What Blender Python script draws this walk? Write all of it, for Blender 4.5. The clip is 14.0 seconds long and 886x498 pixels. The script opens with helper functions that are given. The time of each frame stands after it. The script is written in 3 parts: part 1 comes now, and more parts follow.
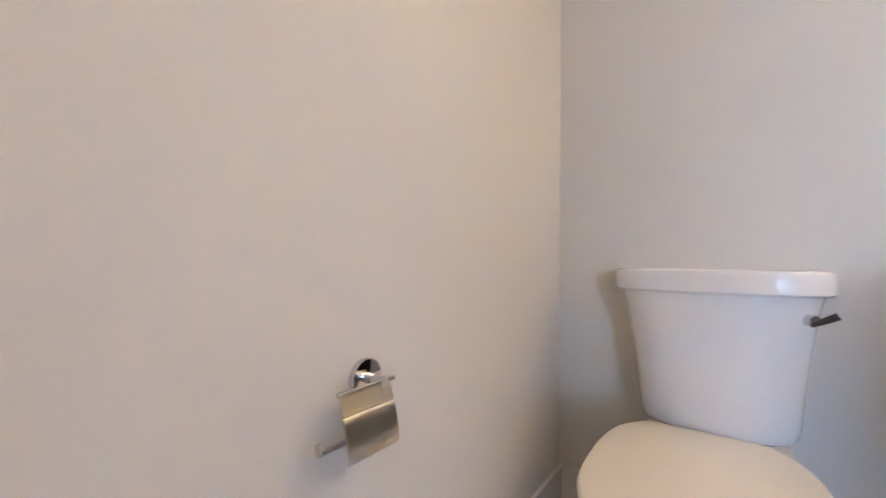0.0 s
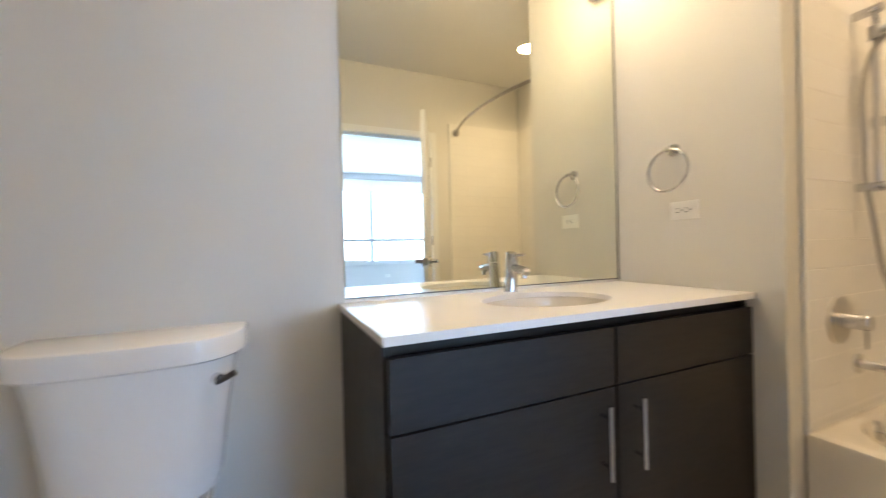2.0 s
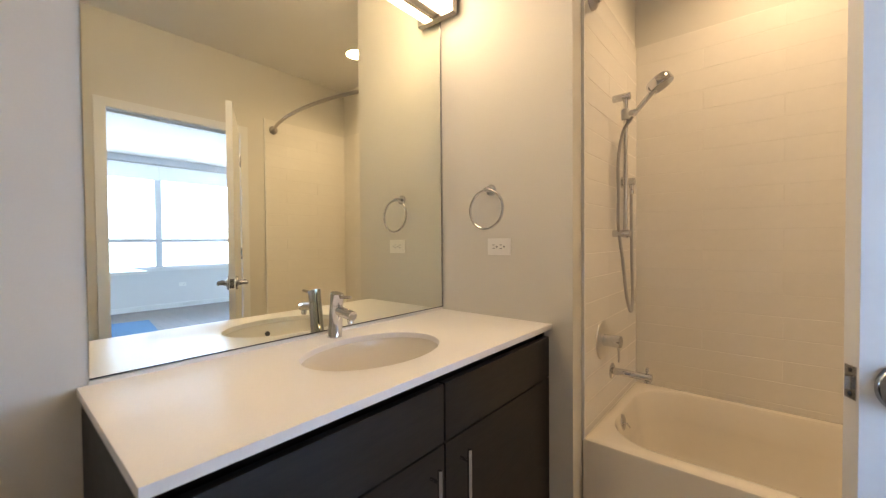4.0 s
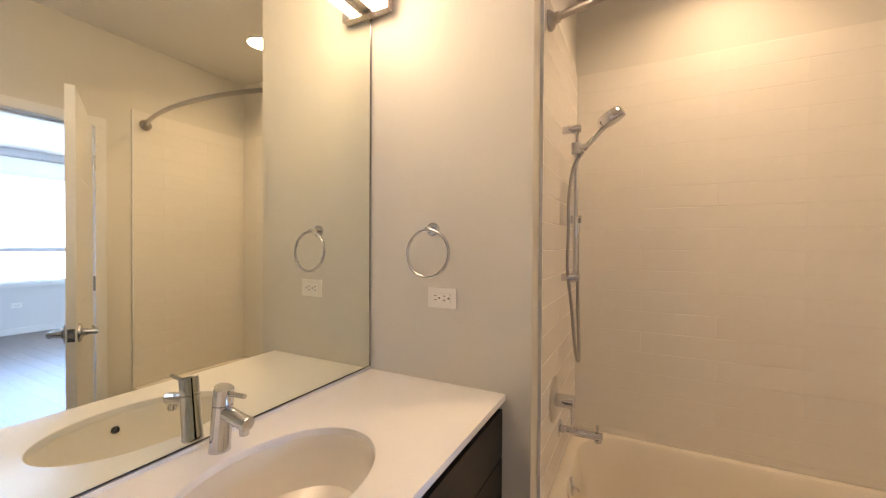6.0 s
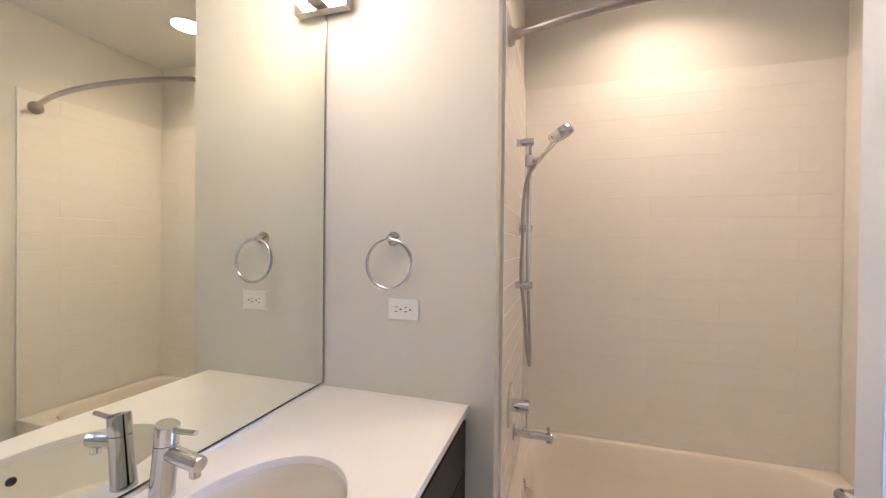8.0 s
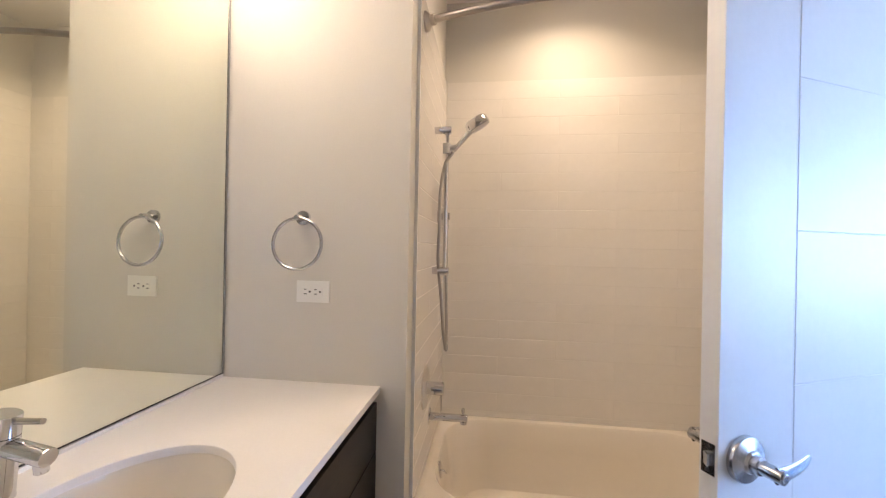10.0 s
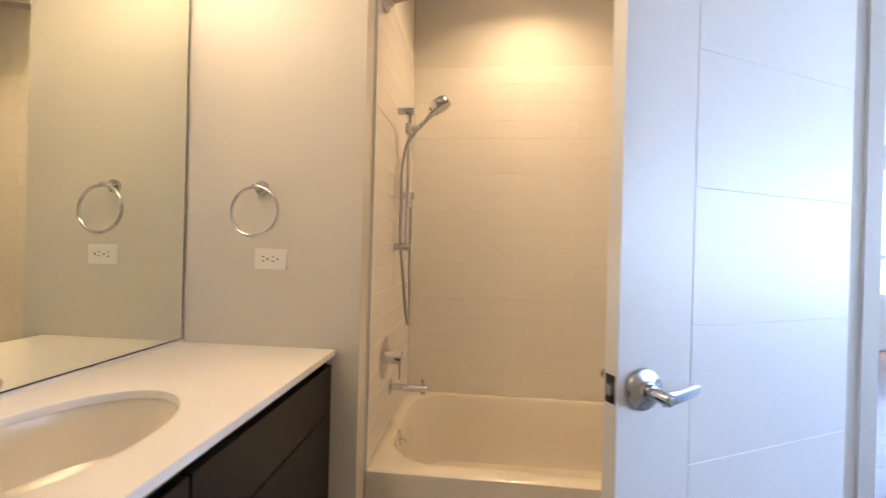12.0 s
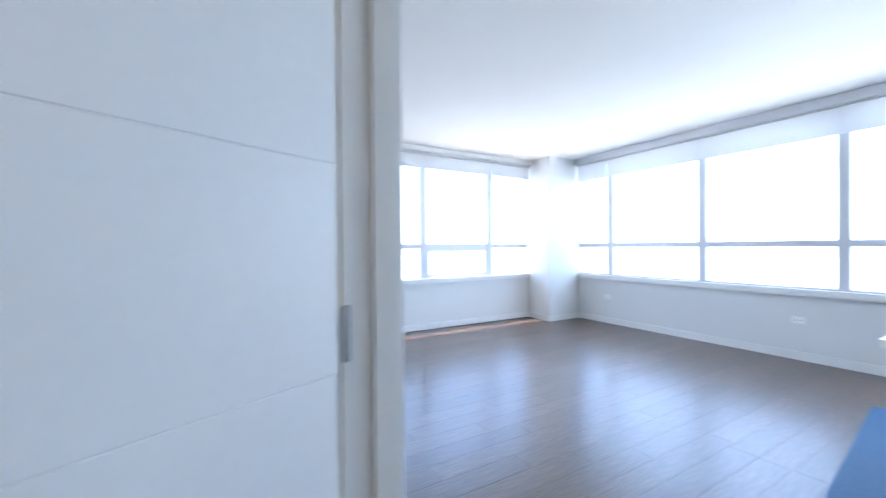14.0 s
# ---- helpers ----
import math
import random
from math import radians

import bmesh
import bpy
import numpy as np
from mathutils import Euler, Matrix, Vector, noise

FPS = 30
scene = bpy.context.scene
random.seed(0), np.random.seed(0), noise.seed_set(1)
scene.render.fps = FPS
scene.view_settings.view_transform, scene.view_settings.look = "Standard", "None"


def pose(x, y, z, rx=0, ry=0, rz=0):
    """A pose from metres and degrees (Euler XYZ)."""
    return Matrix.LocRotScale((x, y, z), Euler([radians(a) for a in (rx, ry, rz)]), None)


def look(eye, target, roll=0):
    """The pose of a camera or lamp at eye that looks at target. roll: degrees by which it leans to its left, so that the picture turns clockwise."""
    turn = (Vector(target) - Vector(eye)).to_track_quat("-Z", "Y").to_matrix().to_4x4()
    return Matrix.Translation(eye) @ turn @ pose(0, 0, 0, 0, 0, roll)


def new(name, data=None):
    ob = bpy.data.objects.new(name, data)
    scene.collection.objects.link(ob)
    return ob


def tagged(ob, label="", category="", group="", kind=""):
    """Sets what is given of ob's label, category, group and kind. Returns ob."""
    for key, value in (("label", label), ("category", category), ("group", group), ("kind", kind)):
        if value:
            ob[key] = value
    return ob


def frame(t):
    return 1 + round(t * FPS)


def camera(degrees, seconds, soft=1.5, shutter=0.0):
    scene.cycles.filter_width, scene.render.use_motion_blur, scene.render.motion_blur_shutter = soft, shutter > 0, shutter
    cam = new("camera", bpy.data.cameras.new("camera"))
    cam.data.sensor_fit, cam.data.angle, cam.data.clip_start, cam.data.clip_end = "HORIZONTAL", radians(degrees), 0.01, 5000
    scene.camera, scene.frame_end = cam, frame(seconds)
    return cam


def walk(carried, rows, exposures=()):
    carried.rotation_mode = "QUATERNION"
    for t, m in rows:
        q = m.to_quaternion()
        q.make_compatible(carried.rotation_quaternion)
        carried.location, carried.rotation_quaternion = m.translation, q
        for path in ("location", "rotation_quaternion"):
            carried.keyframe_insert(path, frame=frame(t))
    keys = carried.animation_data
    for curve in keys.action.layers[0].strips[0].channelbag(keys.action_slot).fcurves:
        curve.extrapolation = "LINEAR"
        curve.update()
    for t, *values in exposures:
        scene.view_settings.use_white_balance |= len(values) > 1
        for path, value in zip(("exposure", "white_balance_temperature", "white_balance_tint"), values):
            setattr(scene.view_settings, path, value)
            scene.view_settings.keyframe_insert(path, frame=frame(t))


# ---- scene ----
cam = camera(98.4, 14.0, soft=1.25, shutter=0.5)
PATH = [
    (0, (-1.803, -1.398, 0.841), (-2.983, 0.214, 0.924), 0.9),
    (0.6, (-1.779, -1.362, 0.899), (-2.654, 0.434, 0.987), 0.1),
    (1, (-1.783, -1.334, 0.955), (-2.187, 0.624, 1.013), -1.2),
    (1.5, (-1.655, -1.313, 1.017), (-1.365, 0.666, 1.02), -1.2),
    (2, (-1.504, -1.32, 1.049), (-0.686, 0.505, 1.042), -1.4),
    (2.5, (-1.467, -1.307, 1.077), (-0.327, 0.337, 1.062), -1.2),
    (5, (-1.294, -1.114, 1.294), (0.354, 0.019, 1.258), -0.1),
    (5.5, (-1.206, -1.053, 1.338), (0.51, -0.025, 1.311), 0.1),
    (6, (-1.225, -0.956, 1.366), (0.554, -0.043, 1.344), 0.3),
    (6.5, (-1.249, -0.881, 1.378), (0.597, -0.114, 1.361), 0.5),
    (7, (-1.246, -0.863, 1.409), (0.637, -0.187, 1.39), 0.4),
    (7.5, (-1.243, -0.853, 1.418), (0.648, -0.202, 1.399), 0.5),
    (8, (-1.243, -0.851, 1.397), (0.669, -0.263, 1.383), 0.6),
    (8.5, (-1.238, -0.88, 1.388), (0.698, -0.378, 1.373), 0.7),
    (9, (-1.225, -0.902, 1.376), (0.739, -0.524, 1.363), 0.9),
    (11.5, (-1.258, -0.954, 1.246), (0.732, -0.758, 1.247), 1.3),
    (12, (-1.277, -1.045, 1.228), (0.714, -0.863, 1.224), 1.5),
    (12.5, (-1.172, -1.304, 1.208), (0.82, -1.118, 1.205), 0.6),
    (13, (-1.027, -1.526, 1.223), (0.971, -1.605, 1.217), 0.1),
    (13.5, (-0.837, -1.698, 1.234), (1.086, -2.247, 1.221), -0.1),
    (14, (-0.714, -1.892, 1.255), (1.016, -2.896, 1.242), -0.4),
]
EXPOSURES = [(0.0, 3.08, 6850, 25), (0.6, 3.28, 6250, 21), (1.0, 3.22, 6080, 17), (1.5, 3.05, 6350, 17), (2.0, 2.86, 6600, 17), (2.5, 2.68, 7150, 20), (5.0, 2.48, 7150, 23),
             (6.0, 2.5, 6950, 27), (6.5, 2.53, 6550, 28), (7.0, 2.68, 6170, 26), (7.5, 2.74, 5800, 26), (8.0, 2.74, 5600, 26), (9.0, 2.68, 5600, 26), (11.5, 2.66, 7050, 25),
             (12.0, 2.66, 7250, 25), (12.5, 2.61, 7500, 26), (13.0, 2.44, 7950, 20), (13.5, 2.27, 7700, 21), (14.0, 2.02, 7650, 19)]
walk(cam, [(t, look(eye, target, roll)) for t, eye, target, roll in PATH], EXPOSURES)

# ---- world, sun, large lights ----
world = bpy.data.worlds.new("world")
scene.world = world
world.use_nodes = True
wn = world.node_tree.nodes
sky = wn.new("ShaderNodeTexSky")
sky.sky_type = "NISHITA"
sky.sun_disc = False
sky.sun_elevation = radians(77)
sky.sun_rotation = radians(100)
tint = wn.new("ShaderNodeVectorMath")
tint.operation = "MULTIPLY"
tint.inputs[1].default_value = (0.56, 0.81, 1.18)
world.node_tree.links.new(sky.outputs[0], tint.inputs[0])
world.node_tree.links.new(tint.outputs[0], wn["Background"].inputs[0])
wn["Background"].inputs[1].default_value = 0.15
sky.ozone_density, sky.dust_density = 3.0, 0.4

SUN_DIR = Vector((math.cos(radians(77)) * math.sin(radians(100)), math.cos(radians(77)) * math.cos(radians(100)), math.sin(radians(77))))
sun = new("sun", bpy.data.lights.new("sun", "SUN"))
sun.data.energy, sun.data.angle, sun.data.color = 5.0, radians(0.5), (1.0, 0.96, 0.90)
sun.matrix_world = look(SUN_DIR * 40, (0, 0, 0))


def area(name, eye, target, sx, sy, watts, color):
    ob = new(name, bpy.data.lights.new(name, "AREA"))
    ob.data.shape, ob.data.size, ob.data.size_y, ob.data.energy, ob.data.color = "RECTANGLE", sx, sy, watts, color
    ob.matrix_world = look(eye, target)
    return ob


# sky light through the two window walls
DAY = (0.43, 0.685, 1.0)
WARM = (1.0, 0.77, 0.45)
VANITY_TINT = (1.0, 0.81, 0.53)
area("window_light_south", (-0.3, -7.44, 1.70), (-0.3, 0, 1.70), 8.2, 1.86, 54, DAY)
area("window_light_east", (4.54, -5.29, 1.70), (0, -5.29, 1.70), 2.6, 1.86, 11, DAY)
VANITY_LIGHT, DOWN_LIGHT = 4.4, 5.0
spot = area("downlight_lamp", (0.487, -1.30, 2.688), (0.487, -1.30, 0), 0.16, 0.16, 1.20, WARM)
spot.data.shape, spot.data.spread = "DISK", radians(142)

# ---- materials ----


def material(name, color, rough=0.5, metal=0.0, spec=0.5, grain=0.0, grain_scale=60.0, stain=0.0, stain_scale=2.5, bump=0.0, bump_scale=200.0,
             coat=0.0, stretch=(1, 1, 1), per_object=0.0):
    m = bpy.data.materials.new(name)
    m.use_nodes = True
    n, ln = m.node_tree.nodes, m.node_tree.links
    b = n["Principled BSDF"]
    b.inputs["Roughness"].default_value, b.inputs["Metallic"].default_value = rough, metal
    b.inputs["Specular IOR Level"].default_value, b.inputs["Coat Weight"].default_value = spec, coat
    b.inputs["Base Color"].default_value = (*color, 1)
    tc = n.new("ShaderNodeTexCoord")
    mp = n.new("ShaderNodeMapping")
    mp.inputs["Scale"].default_value = stretch
    ln.new(tc.outputs["Object"], mp.inputs[0])
    col = None
    for amount, size, detail in ((grain, grain_scale, 6), (stain, stain_scale, 4)):
        if amount:
            t = n.new("ShaderNodeTexNoise")
            t.inputs["Scale"].default_value, t.inputs["Detail"].default_value = size, detail
            ln.new(mp.outputs[0], t.inputs["Vector"])
            r = n.new("ShaderNodeMapRange")
            r.inputs[1].default_value, r.inputs[2].default_value = 0.3, 0.7
            r.inputs[3].default_value, r.inputs[4].default_value = 1 - amount, 1 + amount
            ln.new(t.outputs[0], r.inputs[0])
            mul = n.new("ShaderNodeVectorMath")
            mul.operation = "MULTIPLY"
            if col is None:
                mul.inputs[0].default_value = color
            else:
                ln.new(col, mul.inputs[0])
            ln.new(r.outputs[0], mul.inputs[1])
            col = mul.outputs[0]
            rr = n.new("ShaderNodeMapRange")
            rr.inputs[3].default_value, rr.inputs[4].default_value = max(0.02, rough * (1 - amount)), min(1, rough * (1 + amount))
            ln.new(t.outputs[0], rr.inputs[0])
            ln.new(rr.outputs[0], b.inputs["Roughness"])
    if per_object:
        oi = n.new("ShaderNodeObjectInfo")
        r = n.new("ShaderNodeMapRange")
        r.inputs[3].default_value, r.inputs[4].default_value = 1 - per_object, 1 + per_object
        ln.new(oi.outputs["Random"], r.inputs[0])
        mul = n.new("ShaderNodeVectorMath")
        mul.operation = "MULTIPLY"
        if col is None:
            mul.inputs[0].default_value = color
        else:
            ln.new(col, mul.inputs[0])
        ln.new(r.outputs[0], mul.inputs[1])
        col = mul.outputs[0]
    if col is not None:
        ln.new(col, b.inputs["Base Color"])
    if bump:
        t = n.new("ShaderNodeTexNoise")
        t.inputs["Scale"].default_value, t.inputs["Detail"].default_value = bump_scale, 3
        ln.new(mp.outputs[0], t.inputs["Vector"])
        bp = n.new("ShaderNodeBump")
        bp.inputs["Strength"].default_value, bp.inputs["Distance"].default_value = bump, 0.002
        ln.new(t.outputs[0], bp.inputs["Height"])
        ln.new(bp.outputs[0], b.inputs["Normal"])
    return m


def glow(name, color, strength):
    m = bpy.data.materials.new(name)
    m.use_nodes = True
    b = m.node_tree.nodes["Principled BSDF"]
    b.inputs["Base Color"].default_value = (0.9, 0.9, 0.9, 1)
    b.inputs["Emission Color"].default_value, b.inputs["Emission Strength"].default_value = (*color, 1), strength
    return m


PAINT = material("wall_paint", (0.69, 0.667, 0.615), 0.55, spec=0.3, grain=0.012, grain_scale=180, stain=0.02, stain_scale=1.6, bump=0.12, bump_scale=260)
PAINT_BED = material("bedroom_wall_paint", (0.72, 0.72, 0.71), 0.6, spec=0.3, grain=0.012, grain_scale=180, stain=0.02, stain_scale=1.3, bump=0.1, bump_scale=240)
CEILING = material("ceiling_paint", (0.76, 0.74, 0.71), 0.75, spec=0.2, grain=0.012, grain_scale=120, stain=0.02, stain_scale=1.1, bump=0.15, bump_scale=160)
TRIM = material("white_trim_paint", (0.78, 0.78, 0.77), 0.35, grain=0.01, grain_scale=90, stain=0.015, bump=0.05, bump_scale=120)
DOOR_PAINT = material("door_paint", (0.76, 0.77, 0.78), 0.38, grain=0.012, grain_scale=70, stain=0.02, stain_scale=3, bump=0.06, bump_scale=150)
PORCELAIN = material("porcelain", (0.83, 0.82, 0.80), 0.15, coat=0.2, grain=0.006, grain_scale=40, stain=0.01)
TUB_ENAMEL = material("tub_enamel", (0.80, 0.745, 0.65), 0.14, coat=0.4, grain=0.006, grain_scale=40, stain=0.012)
BASIN = material("biscuit_porcelain", (0.80, 0.755, 0.67), 0.15, coat=0.2, grain=0.006, grain_scale=40, stain=0.01)
SEAT = material("cream_seat_plastic", (0.80, 0.765, 0.69), 0.28, grain=0.006, grain_scale=60, stain=0.01)
TILE = material("white_tile", (0.80, 0.77, 0.72), 0.22, grain=0.01, grain_scale=30, stain=0.015, stain_scale=5, bump=0.05, bump_scale=30, per_object=0.005)
GROUT = material("grout", (0.74, 0.71, 0.66), 0.8, grain=0.04, grain_scale=150)
QUARTZ = material("white_quartz", (0.82, 0.80, 0.77), 0.32, coat=0.08, grain=0.015, grain_scale=220, stain=0.012, stain_scale=6)
ESPRESSO = material("espresso_wood", (0.016, 0.0125, 0.011), 0.42, spec=0.3, grain=0.22, grain_scale=14, stain=0.12, stain_scale=3, bump=0.12, bump_scale=30, stretch=(1, 6, 6))
CHROME = material("chrome", (0.63, 0.63, 0.65), 0.05, metal=1.0, stain=0.03, stain_scale=20)
CHROME_PLATE = material("chrome_plate", (0.60, 0.57, 0.53), 0.28, metal=1.0, stain=0.04, stain_scale=20)
NICKEL = material("brushed_nickel", (0.43, 0.40, 0.37), 0.30, metal=1.0, grain=0.06, grain_scale=120, stretch=(1, 1, 12))
HOSE = material("ribbed_hose_metal", (0.42, 0.41, 0.40), 0.32, metal=1.0, grain=0.05)
SATIN = material("satin_steel", (0.50, 0.51, 0.53), 0.25, metal=1.0, grain=0.06, grain_scale=150)
DARK_METAL = material("dark_metal", (0.10, 0.10, 0.11), 0.35, metal=1.0, grain=0.1)
FLOOR_TILE = material("floor_stone", (0.50, 0.47, 0.43), 0.4, grain=0.06, grain_scale=25, stain=0.05, stain_scale=3, bump=0.05)
MIRROR = material("mirror_silver", (0.88, 0.90, 0.80), 0.003, metal=1.0)
PLASTIC = material("white_plastic", (0.87, 0.86, 0.83), 0.35, grain=0.008, grain_scale=80)
SLOT = material("outlet_slot", (0.03, 0.03, 0.03), 0.6, grain=0.1)
GREY_PLASTIC = material("grey_plastic", (0.55, 0.55, 0.55), 0.4, grain=0.03)
SHADE = material("shade_fabric", (0.66, 0.66, 0.66), 0.8, grain=0.03, grain_scale=300, bump=0.2, bump_scale=500)
ns, ls = SHADE.node_tree.nodes, SHADE.node_tree.links
tr = ns.new("ShaderNodeBsdfTranslucent")
tr.inputs["Color"].default_value = (0.80, 0.80, 0.80, 1)
mx = ns.new("ShaderNodeMixShader")
mx.inputs[0].default_value = 0.40
ls.new(ns["Principled BSDF"].outputs[0], mx.inputs[1])
ls.new(tr.outputs[0], mx.inputs[2])
ls.new(mx.outputs[0], ns["Material Output"].inputs["Surface"])
ALUMINIUM = material("window_aluminium", (0.62, 0.64, 0.68), 0.45, metal=0.2, grain=0.02, grain_scale=100, stain=0.03)
GROUND = material("city_ground", (0.30, 0.30, 0.29), 0.9, grain=0.35, grain_scale=0.02, stain=0.3, stain_scale=0.004)
DIFFUSER = glow("lamp_diffuser", VANITY_TINT, VANITY_LIGHT)
LED = glow("led_disc", WARM, DOWN_LIGHT)


def glass(name):
    m = bpy.data.materials.new(name)
    m.use_nodes = True
    b = m.node_tree.nodes["Principled BSDF"]
    b.inputs["Base Color"].default_value = (0.97, 0.99, 0.99, 1)
    b.inputs["Roughness"].default_value, b.inputs["IOR"].default_value, b.inputs["Transmission Weight"].default_value = 0.0, 1.05, 1.0
    return m


GLASS = glass("window_glass")


def plank_material():
    m = material("dark_wood_floor", (0.074, 0.040, 0.028), 0.33, grain=0.55, grain_scale=7, stain=0.12, stain_scale=1.7, bump=0.04, bump_scale=18,
                 spec=0.7, coat=0.5, stretch=(13, 1.0, 1), per_object=0.24)
    m.node_tree.nodes["Principled BSDF"].inputs["Coat Roughness"].default_value = 0.24
    return m


WOOD = plank_material()

# ---- mesh helpers ----


def box(bm, x0, x1, y0, y1, z0, z1):
    vs = [bm.verts.new(v) for v in ((x0, y0, z0), (x1, y0, z0), (x1, y1, z0), (x0, y1, z0), (x0, y0, z1), (x1, y0, z1), (x1, y1, z1), (x0, y1, z1))]
    for f in ((3, 2, 1, 0), (4, 5, 6, 7), (0, 1, 5, 4), (1, 2, 6, 5), (2, 3, 7, 6), (3, 0, 4, 7)):
        bm.faces.new([vs[i] for i in f])


def loft(bm, rings, cap=True, closed=True):
    rows = [[bm.verts.new(p) for p in ring] for ring in rings]
    k = len(rows[0])
    for a, b in zip(rows, rows[1:]):
        for i in range(k if closed else k - 1):
            bm.faces.new((a[i], a[(i + 1) % k], b[(i + 1) % k], b[i]))
    if cap:
        bm.faces.new(rows[0][::-1])
        bm.faces.new(rows[-1])


def cyl(bm, a, b, r, seg=24, r2=None):
    a, b = Vector(a), Vector(b)
    q = (b - a).to_track_quat("Z", "Y")
    rings = []
    for p, rr in ((a, r), (b, r if r2 is None else r2)):
        rings.append([p + q @ Vector((rr * math.cos(i * math.tau / seg), rr * math.sin(i * math.tau / seg), 0)) for i in range(seg)])
    loft(bm, rings)


def lathe(bm, a, way, profile, seg=32):
    a = Vector(a)
    q = Vector(way).to_track_quat("Z", "Y")
    loft(bm, [[a + q @ Vector((r * math.cos(i * math.tau / seg), r * math.sin(i * math.tau / seg), h)) for i in range(seg)] for r, h in profile])


def sweep(bm, pts, r, seg=12, closed=False):
    pts = [Vector(p) for p in pts]
    n = len(pts)
    rings, up = [], None
    for i, p in enumerate(pts):
        d = (pts[(i + 1) % n] - pts[i - 1]) if closed else (pts[min(i + 1, n - 1)] - pts[max(i - 1, 0)])
        d.normalize()
        if up is None:
            up = d.orthogonal().normalized()
        up = (up - d * up.dot(d)).normalized()
        side = d.cross(up)
        rr = r[i] if isinstance(r, (list, tuple)) else r
        rings.append([p + rr * (up * math.cos(k * math.tau / seg) + side * math.sin(k * math.tau / seg)) for k in range(seg)])
    if closed:
        rows = [[bm.verts.new(p) for p in ring] for ring in rings]
        # the transported frame comes back turned: find the best offset
        best = min(range(seg), key=lambda o: (rows[0][o].co - rows[-1][0].co).length)
        for i in range(n):
            a, b = rows[i], rows[(i + 1) % n]
            o = best if i == n - 1 else 0
            for k in range(seg):
                bm.faces.new((a[k], a[(k + 1) % seg], b[(k + 1 + o) % seg], b[(k + o) % seg]))
    else:
        loft(bm, rings)


def smooth_path(ctrl, steps=10):
    pts = [Vector(p) for p in ctrl]
    ext = [2 * pts[0] - pts[1]] + pts + [2 * pts[-1] - pts[-2]]
    out = []
    for i in range(1, len(ext) - 2):
        p0, p1, p2, p3 = ext[i - 1:i + 3]
        for s in range(steps):
            t = s / steps
            out.append(0.5 * ((2 * p1) + (p2 - p0) * t + (2 * p0 - 5 * p1 + 4 * p2 - p3) * t * t + (3 * p1 - p0 - 3 * p2 + p3) * t ** 3))
    return out + [pts[-1]]


def mesh_of(name, bm, mat, bevel=0.0, smooth=True, segs=2):
    if bevel:
        es = [e for e in bm.edges if len(e.link_faces) == 2 and e.calc_face_angle(0) > 0.5]
        bmesh.ops.bevel(bm, geom=es, offset=bevel, segments=segs, profile=0.5, affect="EDGES", clamp_overlap=True)
    bmesh.ops.recalc_face_normals(bm, faces=bm.faces[:])
    me = bpy.data.meshes.new(name)
    bm.to_mesh(me)
    bm.free()
    me.materials.append(mat)
    if smooth:
        me.polygons.foreach_set("use_smooth", [True] * len(me.polygons))
        me.set_sharp_from_angle(angle=radians(32))
    return me


def part(name, bm, mat, parent, label="", bevel=0.0, smooth=True, segs=2):
    ob = new(name, mesh_of(name, bm, mat, bevel, smooth, segs))
    ob.parent = parent
    return tagged(ob, label)


def thing(name, m, label, category, group="", kind=""):
    ob = new(name)
    ob.empty_display_size = 0.1
    ob.matrix_world = m
    return tagged(ob, label, category, group, kind)


def solid(name, mat, label, category, boxes, bevel=0.0, kind="structure"):
    bm = bmesh.new()
    for b in boxes:
        box(bm, *b)
    ob = new(name, mesh_of(name, bm, mat, bevel, smooth=bevel > 0))
    return tagged(ob, label, category, kind=kind)


# ---- structure ----
H_BATH, H_BED = 2.70, 2.74
X_W, X_E, Y_S, Y_W, Y_A = -2.29, 0.90, -2.055, -2.15, -2.055       # bathroom west wall, tub back wall, south wall faces
BX0, BX1, BY = -4.6, 4.40, -7.30                     # main room
D0, D1, D_H = -0.925, -0.112, 2.080                   # doorway

solid("floor", FLOOR_TILE, "pale stone tile floor of the bathroom", "floor", [(X_W - 0.1, X_E + 0.1, Y_S - 0.01, 0.1, -0.12, -0.004)])
solid("ceiling_bathroom", CEILING, "plain painted bathroom ceiling", "ceiling", [(X_W - 0.1, X_E + 0.1, Y_S, 0.1, H_BATH, H_BATH + 0.1)])
solid("wall_north", PAINT, "light greige painted wall behind toilet and vanity", "wall", [(X_W - 0.1, 0.0, 0.0, 0.1, 0, H_BATH)])
solid("wall_west", PAINT, "light greige painted bathroom side wall", "wall", [(X_W - 0.1, X_W, Y_S, 0.0, 0, H_BATH)])
solid("wall_plumbing", PAINT, "painted stub wall between vanity and bathtub", "wall", [(0.0, X_E + 0.1, -0.650, 0.1, 0, H_BATH)])
solid("wall_alcove", PAINT, "painted wall behind the bathtub", "wall", [(X_E, X_E + 0.1, Y_S, -0.650, 0, H_BATH)])
solid("wall_south", PAINT, "painted wall with a doorway to the main room", "wall",
      [(X_W - 0.1, D0 - 0.02, Y_W, Y_S, 0, H_BED), (D1 + 0.02, X_E + 0.1, Y_W, Y_S, 0, H_BED), (D0 - 0.02, D1 + 0.02, Y_W, Y_S, D_H + 0.02, H_BED)])

